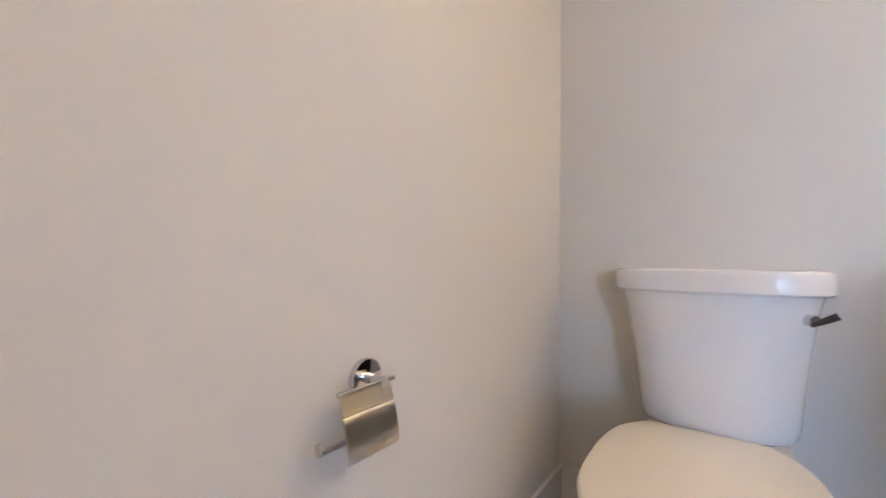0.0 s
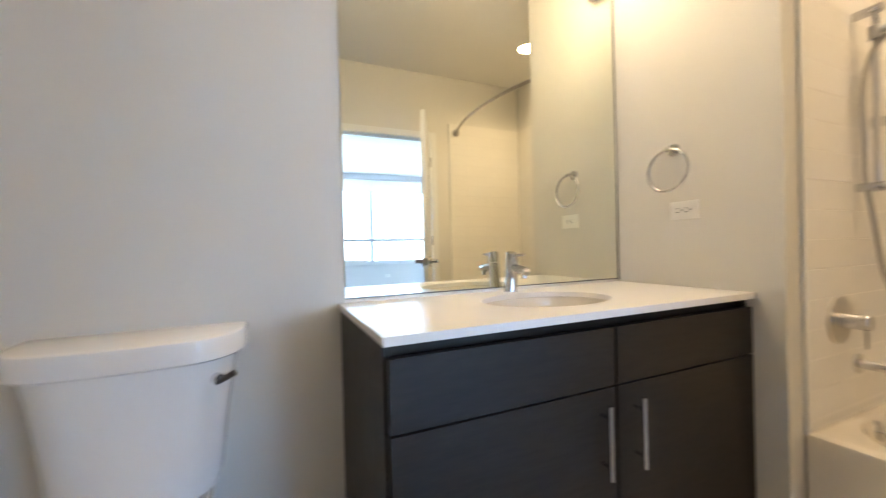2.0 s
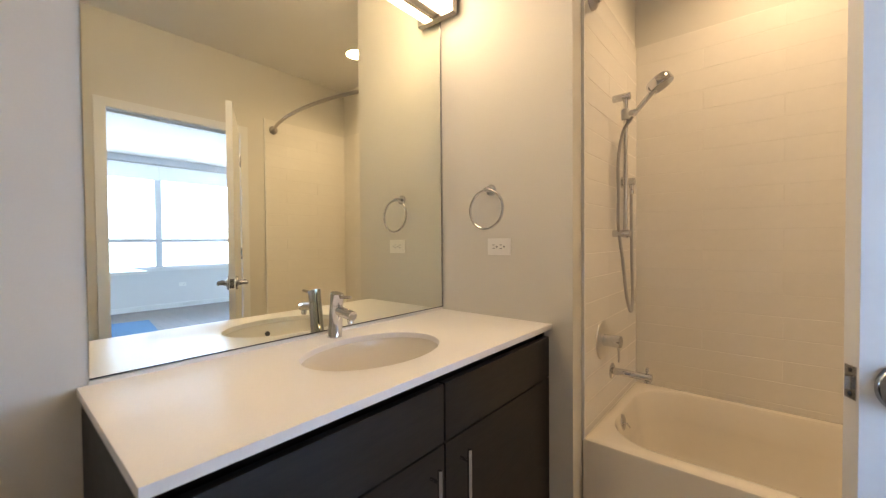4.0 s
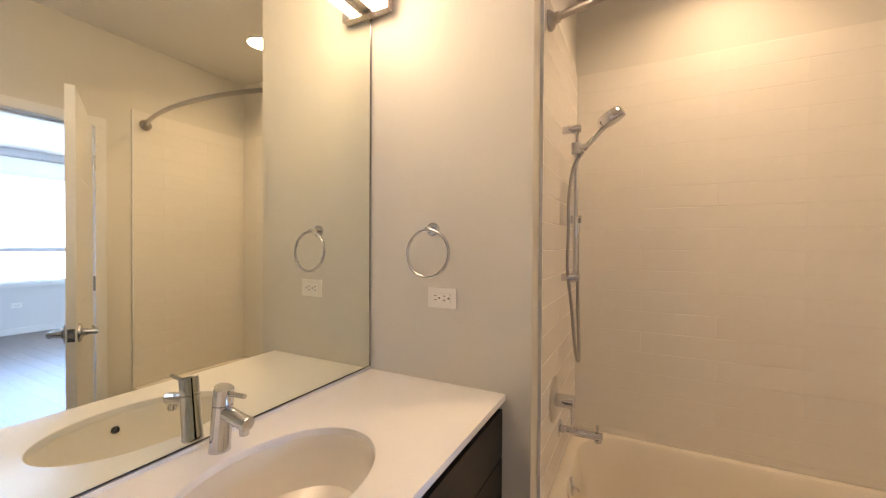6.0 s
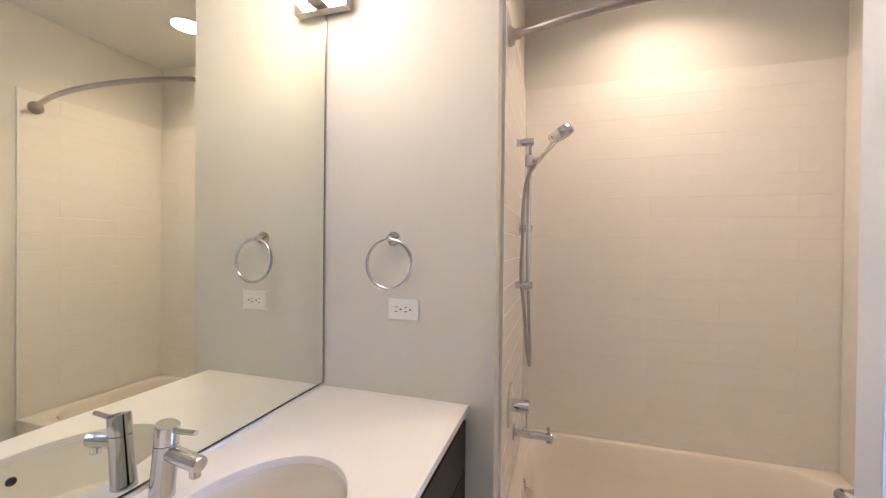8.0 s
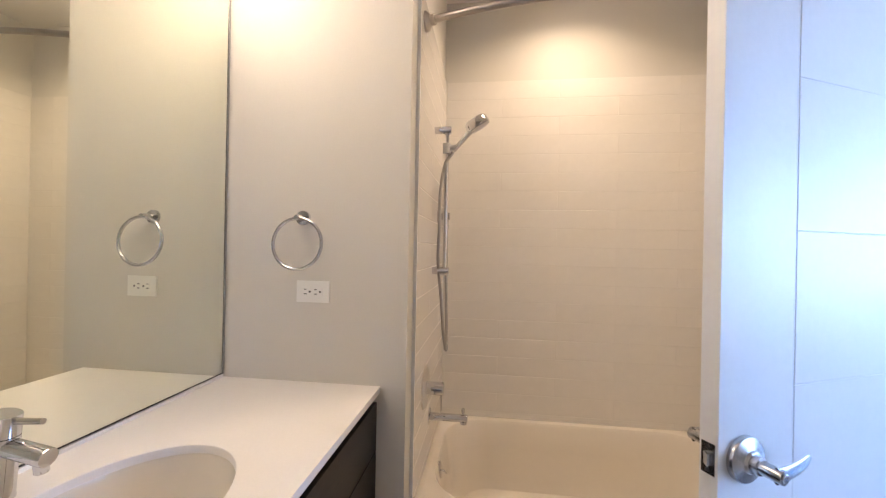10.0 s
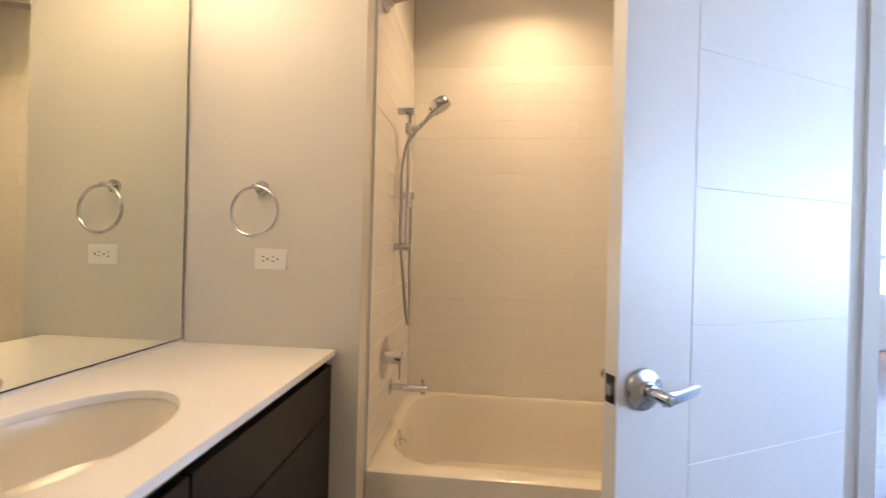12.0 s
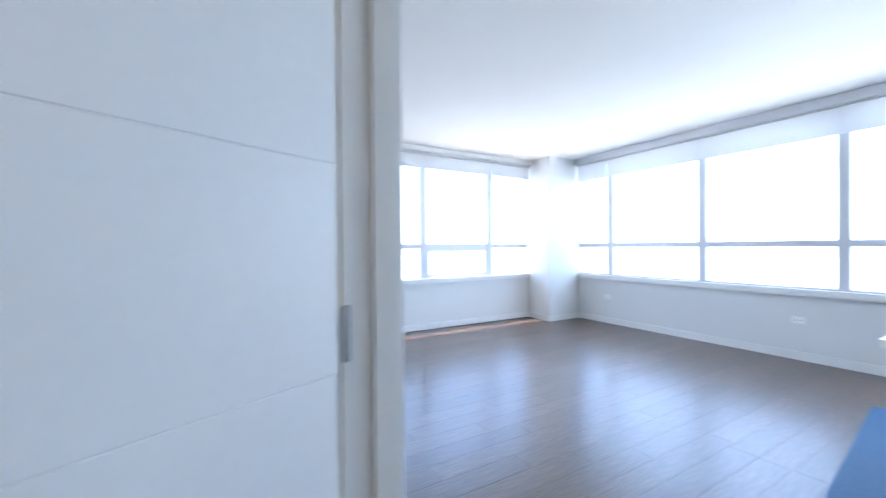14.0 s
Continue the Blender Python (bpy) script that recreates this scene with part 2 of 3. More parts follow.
# main room shell
solid("ceiling_main_room", CEILING, "plain white ceiling of the main room", "ceiling", [(BX0 - 0.2, BX1 + 0.2, BY - 0.2, Y_W, H_BED, H_BED + 0.1)])
solid("wall_main_north", PAINT_BED, "plain painted wall of the main room", "wall",
      [(BX0 - 0.2, X_W - 0.1, Y_W, Y_W + 0.1, 0, H_BED), (X_E + 0.1, BX1 + 0.2, Y_W, Y_W + 0.1, 0, H_BED)])
solid("wall_main_west", PAINT_BED, "plain painted wall of the main room", "wall", [(BX0 - 0.2, BX0, BY - 0.2, Y_W, 0, H_BED)])
SILL, HEAD = 0.74, 2.66
solid("wall_main_south", PAINT_BED, "pale painted wall under and over the ribbon windows", "wall",
      [(BX0, BX1 + 0.2, BY - 0.2, BY, 0, SILL), (BX0, BX1 + 0.2, BY - 0.2, BY, HEAD, H_BED)])
# third box: unseen stretch, added solid to keep east daylight off the bathroom wall
solid("wall_main_east", PAINT_BED, "pale painted wall under and over the ribbon windows", "wall",
      [(BX1, BX1 + 0.2, BY, Y_W, 0, SILL), (BX1, BX1 + 0.2, BY, Y_W, HEAD, H_BED), (BX1, BX1 + 0.2, -3.95, Y_W, SILL, HEAD)])
solid("column", PAINT_BED, "square white corner column between the windows", "column", [(3.88, BX1 + 0.05, BY - 0.05, -6.60, 0, H_BED)], bevel=0.006)

# ground far below
solid("ground", GROUND, "hazy city ground far below the windows", "ground", [(-2500, 2500, -2500, 2500, -61, -60)])

# floor of the main room: boards
PL, PW = 1.21, 0.152
fb = bmesh.new()
box(fb, BX0, BX1, BY, Y_S - 0.012, -0.12, -0.014)
floor_main = tagged(new("floor_main_room", mesh_of("floor_main_room", fb, WOOD, smooth=False)), "dark brown wood plank floor of the main room", "floor", kind="structure")


def plank_mesh(length, width):
    bm = bmesh.new()
    box(bm, -width / 2, width / 2, -length / 2, length / 2, -0.013, 0.0)
    top = [e for e in bm.edges if all(abs(v.co.z) < 1e-6 for v in e.verts)]
    bmesh.ops.bevel(bm, geom=top, offset=0.0005, segments=1, affect="EDGES")
    return mesh_of("plank", bm, WOOD, smooth=False)


# ---- baseboards and door trim ----
solid("baseboard_north", TRIM, "white painted baseboard", "baseboard", [(X_W, -1.305, -0.014, -0.0005, 0, 0.13)], bevel=0.003)
solid("baseboard_west", TRIM, "white painted baseboard", "baseboard", [(X_W + 0.0005, X_W + 0.014, Y_S + 0.001, -0.015, 0, 0.13)], bevel=0.003)
solid("baseboard_main_south", TRIM, "white painted baseboard under the windows", "baseboard", [(BX0, 3.865, BY + 0.0005, BY + 0.015, 0, 0.09)], bevel=0.003)
solid("baseboard_main_east", TRIM, "white painted baseboard under the windows", "baseboard", [(BX1 - 0.015, BX1 - 0.0005, -6.58, Y_W - 0.02, 0.012, 0.09)], bevel=0.003)
solid("baseboard_column", TRIM, "white painted baseboard round the column", "baseboard",
      [(3.866, 3.8795, BY + 0.015, -6.586, 0, 0.09), (3.88, BX1 - 0.016, -6.599, -6.586, 0, 0.09)], bevel=0.003)

door_frame = thing("door_frame", pose(0, 0, 0), "white painted wooden door frame with flat casing", "door frame", kind="structure")
bm = bmesh.new()
box(bm, D1, D1 + 0.0195, Y_W + 0.001, Y_S - 0.001, 0, D_H)
part("jamb", bm, TRIM, door_frame, bevel=0.0015)
bm = bmesh.new()
box(bm, D0 - 0.0195, D0, Y_W + 0.001, Y_S - 0.001, 0, D_H)
part("jamb", bm, TRIM, door_frame, bevel=0.0015)
bm = bmesh.new()
box(bm, D0 - 0.0195, D1 + 0.0195, Y_W + 0.001, Y_S - 0.001, D_H + 0.0002, D_H + 0.0195)
part("head_jamb", bm, TRIM, door_frame, bevel=0.0015)
for x0, x1 in ((D1 - 0.009, D1 - 0.0004), (D0 + 0.0004, D0 + 0.009)):
    bm = bmesh.new()
    box(bm, x0, x1, Y_S - 0.092, Y_S - 0.052, 0, D_H - 0.010)
    part("stop", bm, TRIM, door_frame, bevel=0.002)
bm = bmesh.new()
box(bm, D0 + 0.0004, D1 - 0.0004, Y_S - 0.092, Y_S - 0.052, D_H - 0.0095, D_H - 0.0004)
part("stop", bm, TRIM, door_frame, bevel=0.002)
for y0, y1 in ((Y_S + 0.0005, Y_S + 0.014), (Y_W - 0.014, Y_W - 0.0005)):
    for x0, x1 in ((D1 + 0.006, D1 + 0.063), (D0 - 0.063, D0 - 0.006)):
        bm = bmesh.new()
        box(bm, x0, x1, y0, y1, 0, D_H + 0.006)
        part("casing", bm, TRIM, door_frame, bevel=0.002)
    bm = bmesh.new()
    box(bm, D0 - 0.063, D1 + 0.063, y0, y1, D_H + 0.0065, D_H + 0.063)
    part("casing", bm, TRIM, door_frame, bevel=0.002)

for hz in (0.228, 1.118, 1.858):
    bm = bmesh.new()
    box(bm, D1 - 0.0020, D1 - 0.0002, Y_S - 0.014, Y_S - 0.002, hz - 0.045, hz + 0.045)
    part("hinge_leaf", bm, SATIN, door_frame, "satin steel hinge leaf", bevel=0.0005)
bm = bmesh.new()
box(bm, D0 + 0.0002, D0 + 0.0018, Y_S - 0.040, Y_S - 0.012, 0.905, 0.965)
part("strike_plate", bm, SATIN, door_frame, "satin steel strike plate", bevel=0.0005)

# ---- door leaf, standing half open ----
DW, DT, DZ = 0.800, 0.036, 2.065
DOOR_OPEN = 65.5
door = thing("door_1", pose(D1 - 0.003, Y_S + 0.011, 0.008, 0, 0, -DOOR_OPEN), "white painted panel door standing half open", "door", kind="structure")
# local: hinge at the origin, leaf along -x, thickness towards -y
bm = bmesh.new()
box(bm, -DW, -0.024, -DT + 0.0012, -0.0012, 0, DZ)
part("core", bm, DOOR_PAINT, door, bevel=0.0015)
GROOVE, VG = 0.0035, -DW + 0.200
rows = [0.0, 0.155, 0.458, 0.761, 1.064, 1.367, 1.670, DZ]


def door_panel(name, x0, x1, z0, z1, base, face, cut):
    """A thin slab on the core; cut: how far each edge (x0, x1, z0, z1) slopes back."""
    bm = bmesh.new()
    loft(bm, [[(x0, base, z0), (x1, base, z0), (x1, base, z1), (x0, base, z1)],
              [(x0 + cut[0], face, z0 + cut[2]), (x1 - cut[1], face, z0 + cut[2]), (x1 - cut[1], face, z1 - cut[3]), (x0 + cut[0], face, z1 - cut[3])]])
    part(name, bm, DOOR_PAINT, door, smooth=False)


V = 0.0022
for base, face in ((-DT + 0.0011, -DT), (-0.0011, 0.0)):
    door_panel("stile", -DW, VG - 0.0003, 0, DZ, base, face, (0.0004, V, 0, 0))
    for a, b in zip(rows, rows[1:]):
        door_panel("panel", VG + 0.0003, -0.024, a + 0.0003, b - 0.0003, base, face, (V, 0.0004, V * 0.7 if a else 0, V * 0.7 if b < DZ else 0))
# latch plate and bolt on the edge
LZ = 0.941
bm = bmesh.new()
box(bm, -DW - 0.0016, -DW + 0.001, -DT / 2 - 0.0128, -DT / 2 + 0.0128, LZ - 0.029, LZ + 0.029)
plate = part("latch_plate", bm, SATIN, door, "brushed steel latch plate", bevel=0.0006)
bm = bmesh.new()
loft(bm, [[(-DW - 0.0016, -DT / 2 - 0.007, LZ + s), (-DW - 0.013, -DT / 2 - 0.007, LZ + s), (-DW - 0.004, -DT / 2 + 0.007, LZ + s), (-DW - 0.0016, -DT / 2 + 0.007, LZ + s)] for s in (-0.011, 0.011)])
part("latch_bolt", bm, SATIN, plate, bevel=0.001)
for s in (-0.021, 0.021):
    bm = bmesh.new()
    lathe(bm, (-DW - 0.0014, -DT / 2, LZ + s), (-1, 0, 0), [(0.0042, 0), (0.0042, 0.0008), (0.003, 0.0014)], 14)
    part("screw", bm, DARK_METAL, plate)


def lever(sign):
    """A lever handle on one face; sign -1 is the face towards -y."""
    y = -DT if sign < 0 else 0.0
    cx = -DW + 0.063
    bm = bmesh.new()
    lathe(bm, (cx, y, LZ), (0, sign, 0), [(0.043, 0), (0.043, 0.008), (0.0415, 0.0105), (0.022, 0.0165), (0.020, 0.020), (0.018, 0.0212)], 40)
    base = part("rosette", bm, SATIN, door, "satin steel round rosette")
    bm = bmesh.new()
    lathe(bm, (cx, y + sign * 0.021, LZ), (0, sign, 0), [(0.0165, 0), (0.0165, 0.011), (0.0128, 0.012), (0.0128, 0.045), (0.0118, 0.047)], 32)
    part("neck", bm, SATIN, base)
    bm = bmesh.new()
    rings = []
    for i in range(13):
        t = i / 12
        x = cx - 0.006 + 0.122 * t
        yy = y + sign * (0.0590 - 0.020 * t ** 2.0)
        zz = LZ + 0.003 * t ** 1.4
        hh = 0.0148 * (1 - 0.30 * t) * (1 - 0.4 * max(0.0, t - 0.9) * 10)
        th = 0.0040 * (1 - t) ** 2 + 0.0022
        rings.append([(x, yy + sign * th * math.cos(a), zz + hh * math.sin(a)) for a in [k * math.tau / 16 for k in range(16)]])
    loft(bm, rings)
    part("lever", bm, SATIN, base)
    bm = bmesh.new()
    lathe(bm, (cx, y + sign * 0.0675, LZ), (0, sign, 0), [(0.0085, 0), (0.0085, 0.002), (0.007, 0.003), (0.003, 0.003), (0.003, 0.0015)], 20)
    part("turn_button", bm, CHROME, base)


lever(-1)
lever(1)
for hz in (0.22, 1.11, 1.85):
    bm = bmesh.new()
    cyl(bm, (-0.006, 0.003, hz - 0.045), (-0.006, 0.003, hz + 0.045), 0.0075, 14)
    h = part("hinge", bm, SATIN, door, "satin steel butt hinge")
    bm = bmesh.new()
    box(bm, -0.0238, -0.0222, -0.032, 0.001, hz - 0.045, hz + 0.045)
    part("leaf", bm, SATIN, h)

# ---- bathtub ----
TX0, TX1, TY0, TY1, TZ = 0.085, 0.899, -2.044, -0.656, 0.413
tub = thing("bathtub", pose((TX0 + TX1) / 2, (TY0 + TY1) / 2, 0), "white enamelled alcove bathtub with a rounded rim", "bathtub")


def rrect(hx, hy, r, z, k=8, ox=0.0, oy=0.0):
    out = []
    for cx, cy, a0 in ((hx - r, hy - r, 0), (-hx + r, hy - r, 90), (-hx + r, -hy + r, 180), (hx - r, -hy + r, 270)):
        for i in range(k + 1):
            a = radians(a0 + 90 * i / k)
            out.append((ox + cx + r * math.cos(a), oy + cy + r * math.sin(a), z))
    return out


hx, hy = (TX1 - TX0) / 2, (TY1 - TY0) / 2
bm = bmesh.new()
ox, ix, iy = 0.016, hx - 0.066, hy - 0.058
loft(bm, [rrect(hx, hy, 0.004, 0.0), rrect(hx, hy, 0.004, TZ - 0.016), rrect(hx - 0.003, hy - 0.003, 0.006, TZ - 0.006), rrect(hx - 0.012, hy - 0.012, 0.008, TZ),
          rrect(ix + 0.022, iy + 0.022, 0.21, TZ, ox=ox), rrect(ix + 0.008, iy + 0.008, 0.20, TZ - 0.005, ox=ox), rrect(ix, iy, 0.195, TZ - 0.018, ox=ox),
          rrect(ix - 0.02, iy - 0.02, 0.19, TZ - 0.14, ox=ox), rrect(ix - 0.045, iy - 0.05, 0.17, TZ - 0.28, ox=ox), rrect(ix - 0.075, iy - 0.09, 0.14, TZ - 0.325, ox=ox),
          rrect(ix - 0.14, iy - 0.17, 0.10, TZ - 0.335, ox=ox)])
part("shell", bm, TUB_ENAMEL, tub)
bm = bmesh.new()
lathe(bm, (-0.072, hy - 0.056, 0.368), (0, -1, 0.12), [(0.035, 0), (0.035, 0.006), (0.031, 0.010), (0.012, 0.011)], 30)
ov = part("overflow_plate", bm, CHROME, tub, "chrome overflow plate")
bm = bmesh.new()
sweep(bm, [(-0.072, hy - 0.064, 0.368), (-0.070, hy - 0.080, 0.366), (-0.060, hy - 0.088, 0.348)], 0.004, 10)
part("trip_lever", bm, CHROME, ov)
bm = bmesh.new()
lathe(bm, (0.012, hy - 0.33, TZ - 0.336), (0, 0, 1), [(0.033, 0), (0.033, 0.003), (0.027, 0.006), (0.01, 0.004)], 28)
part("drain", bm, CHROME, tub)

# ---- tile surround: three panels of white tiles ----
TT = 0.010
TILE_TOP = 2.252
surround = thing("tile_surround", pose(0, 0, 0), "white glazed wall tile surround over the bathtub", "tile surround", kind="structure")
bm = bmesh.new()
box(bm, X_E - 0.0103, X_E - 0.0005, Y_A + 0.0005, -0.6505, TZ - 0.012, TILE_TOP)
part("back_panel", bm, GROUT, surround, smooth=False)
bm = bmesh.new()
box(bm, 0.098, X_E - 0.0108, -0.6603, -0.6505, TZ - 0.012, TILE_TOP)
part("north_panel", bm, GROUT, surround, smooth=False)
bm = bmesh.new()
box(bm, 0.098, X_E - 0.0108, Y_A + 0.0005, Y_A + 0.0103, TZ - 0.012, TILE_TOP)
part("south_panel", bm, GROUT, surround, smooth=False)
# edge trim strips
for y0, y1 in ((-0.662, -0.6506), (Y_A + 0.0006, Y_A + 0.012)):
    bm = bmesh.new()
    box(bm, 0.088, 0.0975, y0, y1, TZ - 0.012, TILE_TOP + 0.004)
    part("edge_trim", bm, TRIM, surround, bevel=0.002)

# tub and shower fittings on the plumbing wall
YP = -0.6615
valve = thing("shower_valve", pose(0.308, YP, 0.762), "chrome shower valve with a round plate and lever", "shower valve")
bm = bmesh.new()
lathe(bm, (0, 0, 0), (0, -1, 0), [(0.086, 0), (0.086, 0.003), (0.083, 0.006), (0.03, 0.008)], 48)
part("escutcheon", bm, CHROME_PLATE, valve)
bm = bmesh.new()
lathe(bm, (0, -0.008, 0), (0, -1, 0), [(0.026, 0), (0.026, 0.068), (0.024, 0.071), (0.01, 0.0715)], 32)
part("knob", bm, CHROME, valve)
bm = bmesh.new()
sweep(bm, [(0, -0.066, -0.02), (0, -0.068, -0.05), (0, -0.068, -0.088)], [0.0052, 0.0048, 0.0045], 12)
part("lever", bm, CHROME, valve)

spout = thing("tub_spout", pose(0.44, YP, 0.59), "chrome tub spout with a diverter knob", "tub spout")
bm = bmesh.new()
lathe(bm, (0, 0, 0), (0, -1, 0), [(0.036, 0), (0.036, 0.004), (0.033, 0.006), (0.016, 0.007)], 32)
part("escutcheon", bm, CHROME, spout)
bm = bmesh.new()
lathe(bm, (0, -0.006, 0), (0, -1, 0), [(0.0165, 0), (0.0165, 0.16), (0.0155, 0.164), (0.006, 0.165)], 28)
part("pipe", bm, CHROME, spout)
bm = bmesh.new()
lathe(bm, (0, -0.152, -0.012), (0, 0, -1), [(0.014, 0), (0.014, 0.012), (0.011, 0.013)], 22)
part("outlet", bm, CHROME, spout)
bm = bmesh.new()
lathe(bm, (0, -0.150, 0.015), (0, 0, 1), [(0.004, 0), (0.004, 0.008), (0.0075, 0.010), (0.0075, 0.026), (0.006, 0.028)], 18)
part("diverter_knob", bm, CHROME, spout)

BX, BYY = 0.464, -0.054
shower = thing("hand_shower_set", pose(BX, YP, 1.23), "chrome slide bar with hand shower and coiled hose", "hand shower")
bm = bmesh.new()
cyl(bm, (0, BYY, -0.02), (0, BYY, 0.634), 0.0105, 20)
part("slide_bar", bm, CHROME, shower)
for z in (0.0, 0.625):
    bm = bmesh.new()
    lathe(bm, (0, 0, z), (0, -1, 0), [(0.0165, 0), (0.0165, 0.070), (0.0155, 0.074), (0.006, 0.075)], 28)
    part("wall_bracket", bm, CHROME, shower)
bm = bmesh.new()
cyl(bm, (0, BYY, 0.520), (0, BYY, 0.566), 0.018, 24)
cyl(bm, (-0.002, BYY - 0.01, 0.545), (0.012, BYY - 0.045, 0.552), 0.013, 20)
part("slider", bm, GREY_PLASTIC, shower, "pale grey plastic slider", bevel=0.002)
bm = bmesh.new()
H0, H1 = Vector((0.006, BYY - 0.030, 0.535)), Vector((0.022, BYY - 0.112, 0.636))
sweep(bm, [H0, H0.lerp(H1, 0.35), H0.lerp(H1, 0.75), H1], [0.010, 0.011, 0.0125, 0.014], 20)
hd = part("handle", bm, CHROME, shower)
bm = bmesh.new()
fw = Vector((0.10, -0.50, -0.86)).normalized()
C0 = H1 + (H1 - H0).normalized() * 0.03
lathe(bm, C0 - fw * 0.026, fw, [(0.024, 0), (0.048, 0.004), (0.054, 0.012), (0.0565, 0.038), (0.055, 0.044)], 36)
part("spray_head", bm, CHROME, hd)
bm = bmesh.new()
lathe(bm, C0 + fw * 0.0182, fw, [(0.052, 0), (0.052, 0.0025), (0.045, 0.004), (0.01, 0.0045)], 36)
part("spray_face", bm, GREY_PLASTIC, hd, "grey plastic spray face")
# wall elbow behind the bar
bm = bmesh.new()
lathe(bm, (0.140, 0, 0.255), (0, -1, 0), [(0.028, 0), (0.028, 0.005), (0.018, 0.007), (0.018, 0.058), (0.016, 0.060)], 28)
el = part("wall_elbow", bm, CHROME, shower)
bm = bmesh.new()
lathe(bm, (0.140, -0.044, 0.245), (0, 0, -1), [(0.010, 0), (0.010, 0.030), (0.012, 0.032), (0.012, 0.05), (0.008, 0.054)], 22)
part("nipple", bm, CHROME, el)
# hose: from the handle down behind the bar, a loop and up to the elbow
hose = smooth_path([H0 + Vector((0, 0.004, -0.008)), (-0.020, BYY + 0.006, 0.46), (-0.042, -0.034, 0.33), (-0.032, -0.032, 0.18), (-0.012, -0.026, 0.04), (0.006, -0.040, -0.12), (0.024, -0.052, -0.285),
                    (0.066, -0.060, -0.368), (0.108, -0.058, -0.310), (0.126, -0.050, -0.14), (0.134, -0.046, 0.02), (0.140, -0.044, 0.195)], 26)
bm = bmesh.new()
sweep(bm, hose, [0.0074 + 0.0006 * (-1) ** i for i in range(len(hose))], 12)
part("hose", bm, HOSE, shower, "ribbed metal shower hose")

# curved curtain rod
rod = thing("shower_curtain_rod", pose(0.165, (YP + Y_A + 0.0115) / 2, 2.165), "curved brushed nickel shower curtain rod", "curtain rod")
RY = (YP - Y_A - 0.0115) / 2
for s in (-1, 1):
    bm = bmesh.new()
    lathe(bm, (0, s * RY, 0), (-0.3, -s, 0), [(0.034, -0.012), (0.036, 0.004), (0.034, 0.012), (0.022, 0.022), (0.019, 0.026), (0.019, 0.040), (0.0165, 0.042)], 32)
    part("flange", bm, NICKEL, rod)
bm = bmesh.new()
bow = 0.115
sweep(bm, [(-bow * (1 - (2 * i / 40 - 1) ** 2) - 0.004, (RY - 0.012) * (2 * i / 40 - 1), 0) for i in range(41)], 0.0127, 18)
part("rod", bm, NICKEL, rod)

# recessed light over the tub
down = thing("downlight", pose(0.487, -1.30, H_BATH), "round white recessed ceiling light, switched on", "ceiling light")
bm = bmesh.new()
lathe(bm, (0, 0, -0.0005), (0, 0, -1), [(0.083, 0), (0.083, 0.003), (0.078, 0.006), (0.066, 0.006)], 40)
part("trim_ring", bm, TRIM, down)
bm = bmesh.new()
lathe(bm, (0, 0, -0.0068), (0, 0, -1), [(0.065, 0), (0.064, 0.002)], 40)
part("lens", bm, LED, down)

# ---- vanity ----
CW, CD, CH = 1.303, 0.565, 0.87
van = thing("vanity_cabinet", pose(-CW / 2 + 0.001, 0, 0), "dark espresso wood vanity cabinet with two doors", "vanity cabinet")
w2 = CW / 2
for nm, q in (("side_panel", (-w2 + 0.006, -w2 + 0.024, -0.535, -0.002, 0.09, CH - 0.0205)), ("side_panel", (w2 - 0.022, w2 - 0.004, -0.535, -0.002, 0.09, CH - 0.0205)),
              ("back_panel", (-w2 + 0.0242, w2 - 0.0222, -0.020, -0.002, 0.09, CH - 0.0205)), ("bottom_panel", (-w2 + 0.0242, w2 - 0.0222, -0.535, -0.0202, 0.09, 0.108)),
              ("top_rail", (-w2 + 0.0242, w2 - 0.0222, -0.506, -0.460, 0.822, CH - 0.0205)), ("face_panel", (-w2 + 0.0242, w2 - 0.0222, -0.504, -0.486, 0.109, 0.8215)),
              ("plinth", (-w2 + 0.006, w2 - 0.004, -0.47, -0.002, 0.0, 0.0899))):
    bm = bmesh.new()
    box(bm, *q)
    part(nm, bm, ESPRESSO, van, bevel=0.0015)
FY0, FY1 = -0.556, -0.5352
SPL = -0.652 + w2
for x0, x1 in ((-w2 + 0.012, SPL - 0.004), (SPL + 0.004, w2 - 0.008)):
    bm = bmesh.new()
    box(bm, x0, x1, FY0, FY1, 0.663, 0.820)
    part("drawer_front", bm, ESPRESSO, van, bevel=0.0018)
    bm = bmesh.new()
    box(bm, x0, x1, FY0, FY1, 0.095, 0.657)
    dr = part("door", bm, ESPRESSO, van, bevel=0.0018)
    hx0 = SPL - 0.058 if x0 < SPL - 0.1 else SPL + 0.068
    bm = bmesh.new()
    cyl(bm, (hx0, FY0 - 0.032, 0.430), (hx0, FY0 - 0.032, 0.625), 0.0062, 20)
    hd = part("bar_handle", bm, SATIN, dr, "satin steel bar handle", bevel=0.0008)
    for z in (0.463, 0.592):
        bm = bmesh.new()
        cyl(bm, (hx0, FY0 - 0.0005, z), (hx0, FY0 - 0.029, z), 0.0045, 14)
        part("post", bm, SATIN, hd)

# worktop with an oval cut-out
BCX, BCY, BA, BB = -0.659, -0.283, 0.233, 0.170
top = thing("vanity_countertop", pose(-CW / 2, -CD / 2, CH - 0.02), "white quartz vanity top with an oval cut-out", "countertop")
bm = bmesh.new()
N = 72
bx, by = BCX + CW / 2, BCY + CD / 2


